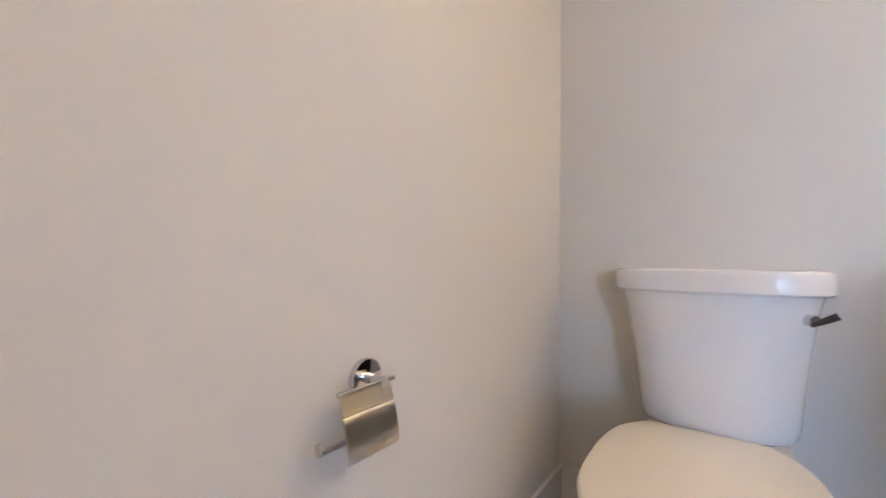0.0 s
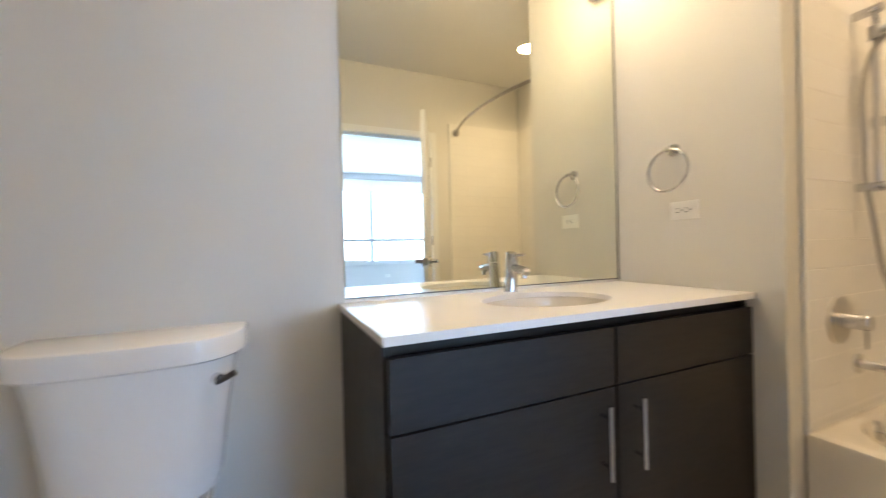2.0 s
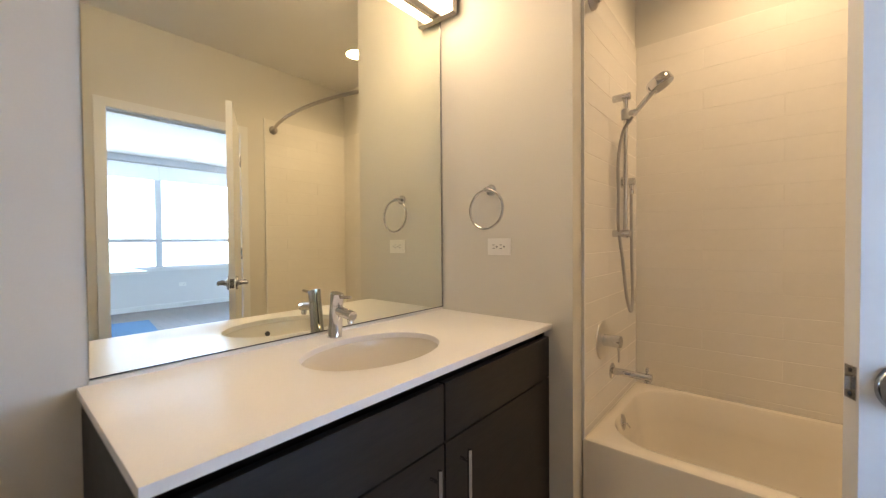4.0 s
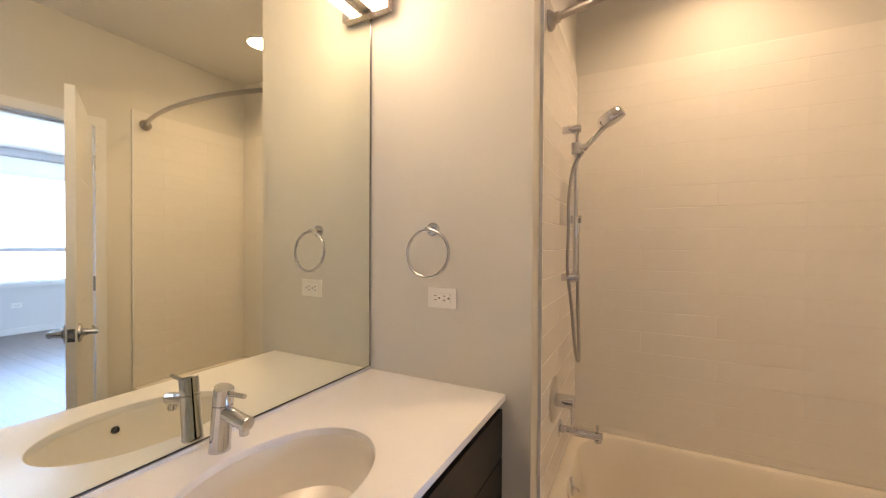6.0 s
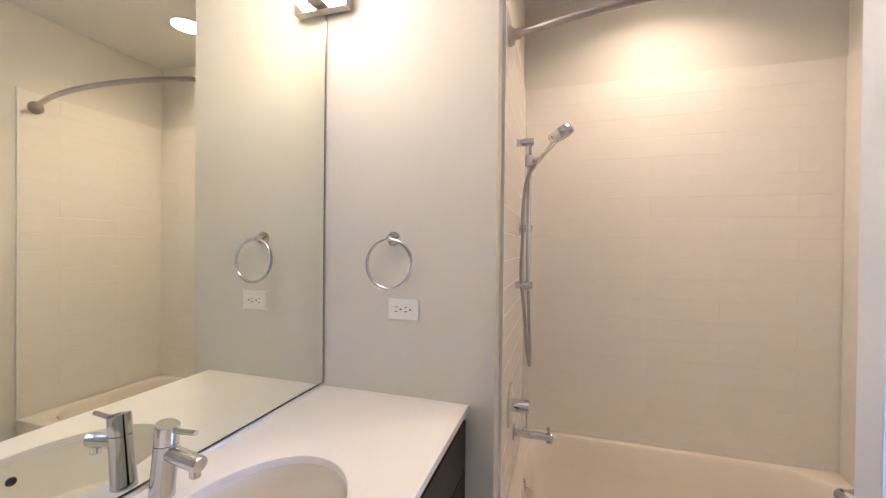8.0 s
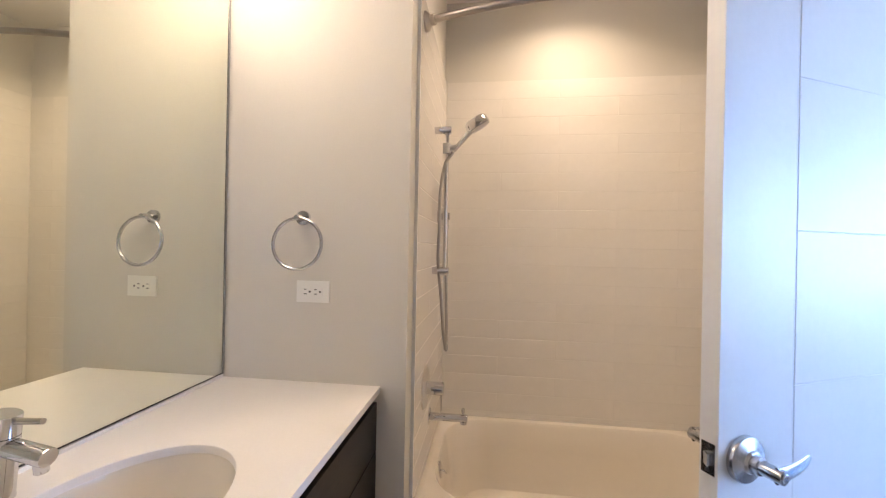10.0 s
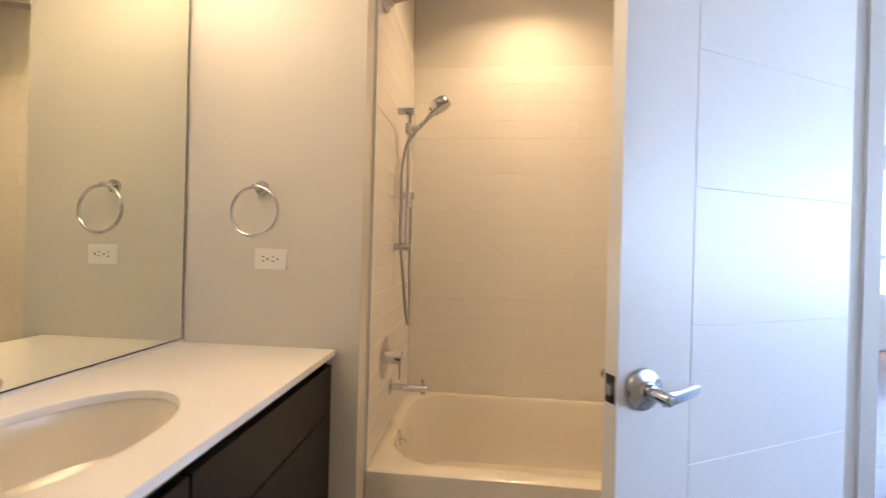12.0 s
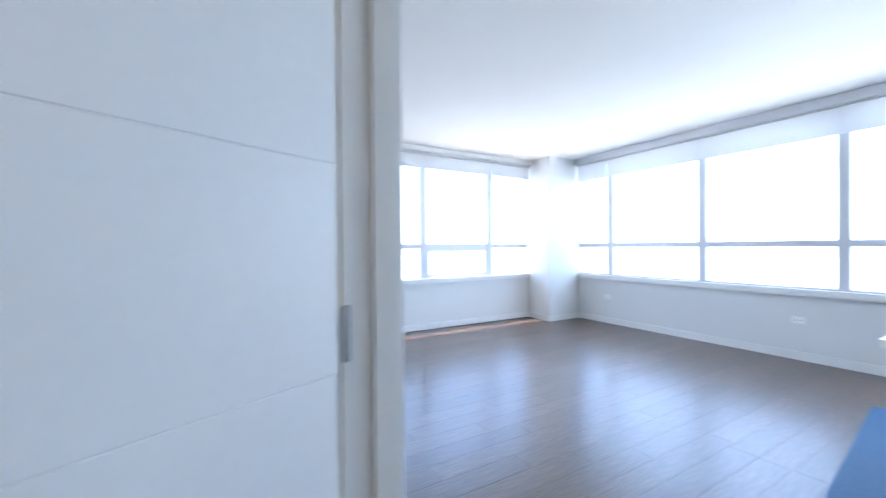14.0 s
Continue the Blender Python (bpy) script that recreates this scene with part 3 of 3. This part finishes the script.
def edge_point(a):
    c, s = math.cos(a), math.sin(a)
    ks = []
    if c > 1e-9: ks.append((CW / 2 - 0.001 - bx) / c)
    if c < -1e-9: ks.append((-CW / 2 - bx) / c)
    if s > 1e-9: ks.append((CD / 2 - 0.001 - by) / s)
    if s < -1e-9: ks.append((-CD / 2 - by) / s)
    k = min(ks)
    return bx + k * c, by + k * s


angs = sorted(set([i * math.tau / N for i in range(N)] + [math.atan2(y - by, x - bx) % math.tau for x in (-CW / 2, CW / 2 - 0.001) for y in (-CD / 2, CD / 2 - 0.001)]))
angs = [a for i, a in enumerate(angs) if i == 0 or a - angs[i - 1] > 1e-5]
inner = lambda z, e=0.0: [(bx + (BA + e) * math.cos(a), by + (BB + e) * math.sin(a), z) for a in angs]
outer = lambda z: [(edge_point(a)[0], edge_point(a)[1], z) for a in angs]
rings = [inner(0.0), inner(0.018), inner(0.0193, 0.0012), inner(0.02, 0.004), outer(0.02), outer(0.0)]
rws = [[bm.verts.new(p) for p in r] for r in rings]
for a, b in zip(rws, rws[1:] + rws[:1]):
    for i in range(len(angs)):
        j = (i + 1) % len(angs)
        bm.faces.new((a[i], a[j], b[j], b[i]))
part("slab", bm, QUARTZ, top)
bm = bmesh.new()
box(bm, -CW / 2 + 0.02, CW / 2 - 0.007, CD / 2 - 0.0085, CD / 2 - 0.0015, 0.0202, 0.0300)
part("caulk_strip", bm, QUARTZ, top, bevel=0.002)

basin = thing("sink_basin", pose(BCX, BCY, CH - 0.021), "off-white oval porcelain undermount sink", "sink")
bm = bmesh.new()
prof = [(1.06, 0.0), (1.012, 0.0), (1.0, -0.006), (0.985, -0.03), (0.94, -0.075), (0.83, -0.115), (0.62, -0.138), (0.35, -0.146), (0.12, -0.149)]
loft(bm, [[(BA * k * math.cos(i * math.tau / 64), BB * k * math.sin(i * math.tau / 64), z) for i in range(64)] for k, z in prof], cap=False)
bmesh.ops.holes_fill(bm, edges=[e for e in bm.edges if e.is_boundary and all(v.co.z < -0.148 for v in e.verts)])
sol = [[(BA * k * math.cos(i * math.tau / 64), BB * k * math.sin(i * math.tau / 64), z - 0.008) for i in range(64)] for k, z in ((1.06, 0.0), (1.06, -0.03), (1.0, -0.08), (0.9, -0.12), (0.66, -0.15), (0.1, -0.16))]
loft(bm, sol, cap=False)
part("bowl", bm, BASIN, basin)
bm = bmesh.new()
lathe(bm, (0, 0, -0.1485), (0, 0, 1), [(0.030, 0), (0.030, 0.003), (0.024, 0.0045), (0.020, 0.002), (0.006, 0.002)], 30)
part("drain", bm, CHROME, basin)
bm = bmesh.new()
lathe(bm, (0, -BB * 0.972, -0.042), (0, 1, 0.25), [(0.0105, -0.004), (0.0105, 0.003), (0.0085, 0.004), (0.0075, 0.001)], 24)
part("overflow_ring", bm, DARK_METAL, basin, "dark overflow hole with a ring")

# faucet
fau = thing("faucet", pose(-0.655, -0.062, CH), "chrome single-lever bathroom faucet", "faucet")
bm = bmesh.new()
lean = 0.20
ring = lambda z, r: [(r * math.cos(i * math.tau / 36), r * math.sin(i * math.tau / 36) - z * lean * 0.55, z) for i in range(36)]
loft(bm, [ring(0.0, 0.0245), ring(0.004, 0.0245), ring(0.006, 0.0235), ring(0.112, 0.0225)])
part("body", bm, CHROME, fau)
bm = bmesh.new()
loft(bm, [ring(0.1135, 0.0225), ring(0.150, 0.0222), [(0.021 * math.cos(i * math.tau / 36), 0.021 * math.sin(i * math.tau / 36) - 0.0165, 0.153 + 0.006 * math.sin(i * math.tau / 36)) for i in range(36)]])
cap = part("cap", bm, CHROME, fau)
bm = bmesh.new()
sweep(bm, [(0, -0.030, 0.142), (0, -0.053, 0.143), (0, -0.093, 0.146)], [0.0062, 0.0056, 0.0052], 16)
part("lever", bm, CHROME, cap)
bm = bmesh.new()
lathe(bm, (0, -0.018, 0.096), (0, -1, -0.14), [(0.0165, 0), (0.0165, 0.085), (0.0155, 0.088), (0.006, 0.089)], 30)
sp = part("spout", bm, CHROME, fau)
bm = bmesh.new()
lathe(bm, (0, -0.090, 0.074), (0, -0.12, -1), [(0.0105, 0), (0.0105, 0.016), (0.009, 0.018)], 22)
part("aerator", bm, CHROME, sp)

# mirror with thin channel
mirror = thing("mirror", pose(-0.645, -0.001, 0.882), "large frameless wall mirror with thin metal edge", "mirror")
MW, MH = 1.272, 1.372
bm = bmesh.new()
box(bm, -MW / 2, MW / 2 - 0.002, -0.006, 0.0, 0.004, MH)
part("silvered_glass", bm, MIRROR, mirror, smooth=False)
bm = bmesh.new()
box(bm, MW / 2 - 0.0015, MW / 2 + 0.0055, -0.0085, 0.0, 0.0, MH)
part("edge_channel", bm, SATIN, mirror, bevel=0.001)
bm = bmesh.new()
box(bm, -MW / 2, MW / 2 - 0.002, -0.0075, 0.0, 0.001, 0.0038)
part("edge_channel", bm, DARK_METAL, mirror)

# vanity light bar over the mirror
bar = thing("vanity_light", pose(-0.64, 0, 2.262), "brushed nickel linear vanity light, switched on", "wall light")
bm = bmesh.new()
box(bm, -0.59, 0.59, -0.035, -0.0005, 0.0, 0.075)
part("back_channel", bm, NICKEL, bar, bevel=0.002)
for x0, x1 in ((-0.624, -0.5905), (0.5905, 0.624)):
    bm = bmesh.new()
    box(bm, x0, x1, -0.116, -0.0005, -0.014, 0.090)
    part("end_cap", bm, NICKEL, bar, bevel=0.003)
bm = bmesh.new()
loft(bm, [[(x, -0.0355, 0.006), (x, -0.086, 0.002), (x, -0.094, 0.012), (x, -0.094, 0.066), (x, -0.086, 0.074), (x, -0.0355, 0.072)] for x in (-0.590, 0.590)])
part("diffuser", bm, DIFFUSER, bar)

# towel ring
ringt = thing("towel_ring", pose(-0.0005, -0.288, 1.422), "chrome round towel ring on a wall post", "towel ring")
bm = bmesh.new()
lathe(bm, (0, 0, 0), (-1, 0, 0), [(0.0245, 0), (0.0245, 0.008), (0.0235, 0.010), (0.010, 0.011)], 36)
part("rosette", bm, CHROME, ringt)
bm = bmesh.new()
lathe(bm, (-0.010, 0, 0), (-1, 0, 0), [(0.008, 0), (0.008, 0.042), (0.007, 0.044)], 24)
part("post", bm, CHROME, ringt)
bm = bmesh.new()
RR = 0.083
sweep(bm, [(-0.045 - 0.012 * (1 - math.cos(i * math.tau / 72)) / 2, -0.004 + RR * math.sin(i * math.tau / 72), -0.004 - RR + RR * math.cos(i * math.tau / 72)) for i in range(72)], 0.0056, 14, closed=True)
part("ring", bm, CHROME, ringt)


def outlet(name, m, label):
    """A duplex outlet lying on its side; local: wall face at y=0 towards -y."""
    o = thing(name, m, label, "outlet")
    bm = bmesh.new()
    box(bm, -0.057, 0.057, -0.0055, -0.0003, -0.036, 0.036)
    part("cover_plate", bm, PLASTIC, o, bevel=0.003)
    bm = bmesh.new()
    box(bm, -0.0335, 0.0335, -0.0084, -0.0056, -0.0165, 0.0165)
    part("receptacle", bm, PLASTIC, o, bevel=0.0012)
    for cx in (-0.018, 0.018):
        for dx, z, w, h in ((-0.007, 0.0075, 0.0080, 0.0028), (-0.007, -0.0075, 0.0095, 0.0028)):
            bm = bmesh.new()
            box(bm, cx + dx - w / 2, cx + dx + w / 2, -0.0089, -0.0083, z - h / 2, z + h / 2)
            part("slot", bm, SLOT, o, smooth=False)
        bm = bmesh.new()
        lathe(bm, (cx + 0.009, -0.0083, 0.0), (0, -1, 0), [(0.0034, 0), (0.0034, 0.0006)], 12)
        part("ground_hole", bm, SLOT, o)
    for x in (-0.048, 0.048):
        bm = bmesh.new()
        lathe(bm, (x, -0.0054, 0), (0, -1, 0), [(0.003, 0), (0.003, 0.0006), (0.002, 0.001)], 12)
        part("screw", bm, PLASTIC, o)
    return o


outlet("wall_outlet", pose(-0.0003, -0.327, 1.175, 0, 0, -90), "white duplex outlet beneath the towel ring")

# ---- toilet ----
TCX = -1.829
toilet = thing("toilet", pose(TCX, 0, 0), "white two-piece toilet with the lid closed", "toilet")


def tank_ring(hw, y0, y1, bowl, z, ch=0.098, k=8):
    """Half-rounded plan: straight back at y0, bowed front at y1, cut corners."""
    pts = [(hw, y0), (hw, y0 - (y0 - y1) * 0.24)]
    for i in range(1, k + 1):
        t = i / k
        a, b, c = Vector((hw, y0 - (y0 - y1) * 0.24)), Vector((hw - 0.006, y1 + 0.045)), Vector((hw - ch, y1 + 0.012))
        p = a * (1 - t) ** 2 + b * 2 * t * (1 - t) + c * t * t
        pts.append((p.x, p.y))
    front = [((hw - ch) * (1 - 2 * i / 10), y1 + 0.012 - bowl * (1 - (1 - 2 * i / 10) ** 2)) for i in range(1, 10)]
    left = [(-x, y) for x, y in reversed(pts)]
    return [(x, y, z) for x, y in pts + front + left]


bm = bmesh.new()
loft(bm, [tank_ring(0.160, -0.03, -0.185, 0.010, 0.408), tank_ring(0.177, -0.025, -0.203, 0.012, 0.420), tank_ring(0.184, -0.02, -0.21, 0.014, 0.445), tank_ring(0.197, -0.018, -0.214, 0.014, 0.58),
          tank_ring(0.218, -0.016, -0.220, 0.014, 0.72), tank_ring(0.232, -0.015, -0.223, 0.014, 0.778)])
part("tank", bm, PORCELAIN, toilet)
bm = bmesh.new()
loft(bm, [tank_ring(0.246, -0.008, -0.236, 0.014, 0.7785), tank_ring(0.252, -0.006, -0.241, 0.014, 0.784), tank_ring(0.253, -0.006, -0.242, 0.014, 0.828), tank_ring(0.250, -0.008, -0.239, 0.014, 0.837),
          tank_ring(0.240, -0.014, -0.230, 0.014, 0.841)])
part("tank_lid", bm, PORCELAIN, toilet)
bm = bmesh.new()
lathe(bm, (0.189, -0.172, 0.725), (0.55, -0.83, 0), [(0.014, -0.012), (0.014, 0.008), (0.012, 0.013), (0.005, 0.014)], 24)
lv = part("flush_lever_base", bm, CHROME, toilet)
# chrome lever: the dark surroundings it mirrors are put into its colour
bm = bmesh.new()
sweep(bm, [(0.188, -0.184, 0.716), (0.208, -0.191, 0.727), (0.232, -0.196, 0.741)], [0.0065, 0.0075, 0.0085], 14)
part("flush_lever", bm, DARK_METAL, lv, "chrome flush lever, dark reflection put into its colour")


def seat_ring(k, z, back=-0.212, front=-0.785, hw=0.204, bw=0.126):
    """Elongated seat plan, straight at the back; k scales it about its middle."""
    side = smooth_path([(bw, back, 0), (hw * 0.86, back - 0.07, 0), (hw * 0.975, back - 0.16, 0), (hw, back - 0.28, 0), (hw * 0.93, back - 0.42, 0), (hw * 0.55, front + 0.03, 0), (0, front, 0)], 6)
    pts = [(p.x, p.y) for p in side]
    full = pts + [(-x, y) for x, y in reversed(pts[:-1])]
    my = (back + front) / 2
    return [(x * k - 0.016, my + (y - my) * k, z) for x, y in full]


bm = bmesh.new()
loft(bm, [seat_ring(0.975, 0.395), seat_ring(0.99, 0.397), seat_ring(0.99, 0.408), seat_ring(0.98, 0.4115)])
part("seat", bm, SEAT, toilet, "cream plastic seat")
bm = bmesh.new()
loft(bm, [seat_ring(0.99, 0.4125), seat_ring(1.0, 0.415), seat_ring(1.0, 0.424), seat_ring(0.985, 0.431), seat_ring(0.93, 0.434)])
part("seat_lid", bm, SEAT, toilet, "closed cream plastic lid")
bm = bmesh.new()
loft(bm, [[(x * a, -0.43 + (y + 0.485) * b + o, z) for x, y, _ in seat_ring(1.0, 0)] for a, b, o, z in
          ((0.66, 0.80, 0.02, 0.0), (0.64, 0.78, 0.02, 0.03), (0.58, 0.74, 0.03, 0.14), (0.70, 0.80, 0.0, 0.25), (0.92, 0.94, -0.035, 0.345), (0.96, 0.975, -0.05, 0.385), (0.95, 0.97, -0.05, 0.394))])
part("bowl", bm, PORCELAIN, toilet)
bm = bmesh.new()
box(bm, -0.155, 0.155, -0.30, -0.03, 0.355, 0.407)
part("tank_shelf", bm, PORCELAIN, toilet, bevel=0.012)
for s in (-1, 1):
    bm = bmesh.new()
    lathe(bm, (s * 0.075, -0.232, 0.394), (0, 0, 1), [(0.015, 0), (0.015, 0.014), (0.012, 0.017)], 18)
    part("seat_hinge", bm, PORCELAIN, toilet)

# toilet paper holder
tp = thing("toilet_paper_holder", pose(X_W + 0.0003, -0.952, 0.652), "chrome paper holder with a hanging cover plate", "paper holder")
bm = bmesh.new()
lathe(bm, (0, 0, 0), (1, 0, 0), [(0.032, 0), (0.032, 0.008), (0.0305, 0.010), (0.010, 0.011)], 34)
part("rosette", bm, CHROME, tp)
bm = bmesh.new()
lathe(bm, (0.010, 0, 0), (1, 0, 0), [(0.009, 0), (0.009, 0.038), (0.008, 0.040)], 24)
part("post", bm, CHROME, tp)
bm = bmesh.new()
sweep(bm, [(0.046, 0.024, 0.002), (0.046, -0.090, 0.002)], 0.0036, 12)
part("cover_rod", bm, CHROME, tp)
bm = bmesh.new()
prof = [(0.048 + 0.022 * math.sin(i / 14 * 1.5), -0.002 - 0.088 * i / 14) for i in range(15)]
for g in (4, 6):
    prof[g:g + 1] = [(prof[g][0], prof[g][1] + 0.0010), (prof[g][0] - 0.0012, prof[g][1]), (prof[g][0], prof[g][1] - 0.0010)]
loft(bm, [[(x, y, z) for x, z in prof] + [(x - 0.0014, y, z) for x, z in reversed(prof)] for y in (-0.088, 0.014)])
part("cover_plate", bm, CHROME_PLATE, tp, "curved polished chrome cover")
bm = bmesh.new()
sweep(bm, smooth_path([(0.040, -0.004, -0.006), (0.040, -0.010, -0.05), (0.040, -0.022, -0.068), (0.040, -0.104, -0.072), (0.040, -0.114, -0.069), (0.040, -0.116, -0.058)], 6), 0.0045, 12)
part("roll_arm", bm, CHROME, tp)

# ---- main room windows ----


def window_run(name, m, mullions, x0, x1, label, vents=()):
    """Ribbon window; local x along the wall, y=0 the room face, outside at +y."""
    w = thing(name, m, label, "window", kind="structure")
    y0, y1 = 0.03, 0.09
    bm = bmesh.new()
    box(bm, x0, x1, y0, y1, SILL + 0.001, SILL + 0.05)
    part("bottom_rail", bm, ALUMINIUM, w, bevel=0.003)
    bm = bmesh.new()
    box(bm, x0, x1, y0, y1, HEAD - 0.05, HEAD - 0.001)
    part("top_rail", bm, ALUMINIUM, w, bevel=0.003)
    for a in mullions:
        bm = bmesh.new()
        box(bm, a - 0.050, a + 0.050, y0 - 0.012, y1, SILL + 0.0505, HEAD - 0.0505)
        part("mullion", bm, ALUMINIUM, w, bevel=0.003)
    ends = [x0] + list(mullions) + [x1]
    for i, (a, b) in enumerate(zip(ends, ends[1:])):
        a2, b2 = a + (0.0505 if i else 0.001), b - (0.0505 if i < len(ends) - 2 else 0.001)
        bm = bmesh.new()
        box(bm, a2, b2, y0 + 0.004, y1 - 0.006, 1.225, 1.292)
        part("transom", bm, ALUMINIUM, w, bevel=0.003)
        for z0, z1 in ((SILL + 0.051, 1.2245), (1.2925, HEAD - 0.051)):
            bm = bmesh.new()
            box(bm, a2, b2, 0.062, 0.066, z0, z1)
            g = part("pane", bm, GLASS, w, smooth=False)
            g.visible_shadow = False
        if i in vents:
            bm = bmesh.new()
            for q in ((a2, b2, SILL + 0.051, SILL + 0.095), (a2, b2, 1.180, 1.2245), (a2, a2 + 0.045, SILL + 0.0955, 1.1795), (b2 - 0.045, b2, SILL + 0.0955, 1.1795)):
                box(bm, q[0], q[1], y0 - 0.004, y0 + 0.03, q[2], q[3])
            part("vent_sash", bm, ALUMINIUM, w)
    bm = bmesh.new()
    box(bm, x0, x1, -0.045, 0.0295, SILL + 0.0005, SILL + 0.03)
    box(bm, x0, x1, -0.0445, -0.001, SILL - 0.04, SILL + 0.0004)
    part("sill", bm, TRIM, w, bevel=0.003)
    return w


SOUTH_M = [3.265, 1.905, 0.590, -0.725, -2.04, -3.355]
window_run("window_1", pose(0, BY, 0, 0, 0, 180), [-x for x in SOUTH_M], -3.878, -BX0, "wide aluminium ribbon window with bright sky outside")
EAST_M = [-5.78, -4.53]
window_run("window_2", pose(BX1, 0, 0, 0, 0, -90), sorted(-y for y in EAST_M), 3.951, 6.598, "wide aluminium ribbon window with an awning vent", vents=(1,))


def roller_shade(m, width, drop, label):
    s = thing("roller_shade", m, label, "roller shade", group="roller shades over the windows")
    bm = bmesh.new()
    box(bm, -width / 2, width / 2, -0.002, 0.0, -drop, -0.02)
    part("fabric", bm, SHADE, s, smooth=False)
    bm = bmesh.new()
    cyl(bm, (-width / 2, -0.012, -0.028), (width / 2, -0.012, -0.028), 0.022, 18)
    part("roll", bm, SHADE, s)
    bm = bmesh.new()
    box(bm, -width / 2, width / 2, -0.006, 0.004, -drop - 0.022, -drop - 0.0005)
    part("hem_bar", bm, SHADE, s, bevel=0.002)
    return s


def shades(origin, ends, drop):
    for a, b in zip(ends, ends[1:]):
        mid = (a + b) / 2
        roller_shade(origin @ pose(mid, -0.062, H_BED - 0.075, 0, 0, 0), b - a - 0.010, drop, "white fabric roller shade, mostly rolled up")


shades(pose(0, BY, 0, 0, 0, 180), sorted([-3.86] + [-x for x in SOUTH_M] + [4.55]), 0.295)
shades(pose(BX1, 0, 0, 0, 0, -90), sorted([3.96] + [-y for y in EAST_M] + [6.58]), 0.22)
solid("shade_valance_south", ALUMINIUM, "grey metal shade pocket trim at the ceiling", "valance", [(BX0, 3.879, BY + 0.10, BY + 0.115, H_BED - 0.105, H_BED - 0.0005)], bevel=0.003)
solid("shade_valance_east", TRIM, "white shade pocket trim at the ceiling", "valance", [(BX1 - 0.115, BX1 - 0.10, -6.599, Y_W - 0.02, H_BED - 0.075, H_BED - 0.008)], bevel=0.003)

outlet("wall_outlet", pose(0.935, BY + 0.0003, 0.43, 0, 0, 180), "white outlet on the wall under the windows")
outlet("wall_outlet", pose(3.30, BY + 0.0003, 0.42, 0, 0, 180), "white outlet on the wall under the windows")

# thin blue sheet on the floor beside the island
BLUE_SHEET = material("blue_sheet", (0.03, 0.115, 0.215), 0.6, spec=0.2, grain=0.08, grain_scale=60, stain=0.06, stain_scale=2, bump=0.1, bump_scale=90)
sheet_run = thing("floor_sheet", pose(0.056, -5.2, 0.0, 0, 0, 6.5), "thin plain blue sheet on the floor beside the kitchen island", "floor mat")
bm = bmesh.new()
box(bm, -0.64, 0.0, -1.02, 1.55, 0.0002, 0.006)
part("sheet", bm, BLUE_SHEET, sheet_run, bevel=0.002)

# kitchen island in the main room
isl = thing("kitchen_island", pose(-1.1, -5.0, 0), "white-topped kitchen island in the main room", "kitchen island")
bm = bmesh.new()
box(bm, -0.80, 0.80, -1.0, 1.0, 0.87, 0.90)
part("top", bm, QUARTZ, isl, bevel=0.003)
bm = bmesh.new()
box(bm, -0.62, 0.22, -0.97, 0.90, 0.10, 0.8695)
box(bm, -0.56, 0.16, -0.92, 0.85, 0.0, 0.0995)
part("base", bm, TRIM, isl, bevel=0.002)

# ---- pieces: wall tiles and floor planks ----
tile_cache = {}


def tile_mesh(w, h):
    key = (round(w, 4), round(h, 4))
    if key not in tile_cache:
        bm = bmesh.new()
        box(bm, -w / 2, w / 2, -0.005, 0.0, -h / 2, h / 2)
        front = [e for e in bm.edges if all(abs(v.co.y + 0.005) < 1e-6 for v in e.verts)]
        bmesh.ops.bevel(bm, geom=front, offset=0.0013, segments=1, affect="EDGES")
        tile_cache[key] = mesh_of("tile", bm, TILE, smooth=False)
    return tile_cache[key]


TW, TH, GAP = 0.610, 0.1005, 0.0022
rng = random.Random(4)


def tile_wall(m, length, parent):
    rowz = TILE_TOP
    r = 0
    while rowz > TZ + 0.01:
        h = min(TH, rowz - TZ + 0.001)
        if h < 0.012:
            break
        x = -(TW / 2 if r % 2 else 0.0)
        while x < length - 0.004:
            a, b = max(x, 0.0), min(x + TW, length)
            if b - a > 0.012:
                ob = new("tile", tile_mesh(b - a - 0.0004, h - GAP))
                ob.parent = parent
                ob.matrix_basis = m @ pose((a + b) / 2, 0, rowz - h / 2) @ pose(0, rng.uniform(-0.0002, 0.0002), 0, rng.uniform(-0.06, 0.06), 0, rng.uniform(-0.01, 0.01))
            x += TW
        rowz -= TH
        r += 1


tile_wall(pose(X_E - 0.0061, -0.662, 0, 0, 0, -90), -0.662 - (Y_A + 0.017), surround)
tile_wall(pose(0.0985, -0.6561, 0, 0, 0, 0), X_E - 0.0125 - 0.0985, surround)
tile_wall(pose(X_E - 0.0125, Y_A + 0.0061, 0, 0, 0, 180), X_E - 0.0125 - 0.0985, surround)

plank_full = plank_mesh(PL - 0.0008, PW - 0.0008)
rest = bmesh.new()
YF = Y_S - 0.012
for j in range(int((BX1 - BX0) / PW) + 1):
    x = BX1 - PW * (j + 0.5)
    y = YF + rng.uniform(0, PL)
    while y > BY and x > BX0 + 0.08:
        a, b = max(y - PL, BY), min(y, YF)
        if b - a > 0.02:
            if b - a > PL - 0.01 and x > -1.6:
                ob = new("plank", plank_full)
                ob.parent = floor_main
                ob.matrix_basis = pose(x, (a + b) / 2, 0)
            else:
                box(rest, x - PW / 2 + 0.0004, x + PW / 2 - 0.0004, a + 0.0005, b - 0.0005, -0.0135, -0.0001)
        y -= PL
rest_ob = new("plank_rest", mesh_of("plank_rest", rest, WOOD, smooth=False))
rest_ob.parent = floor_main
tagged(rest_ob, kind="stuff")
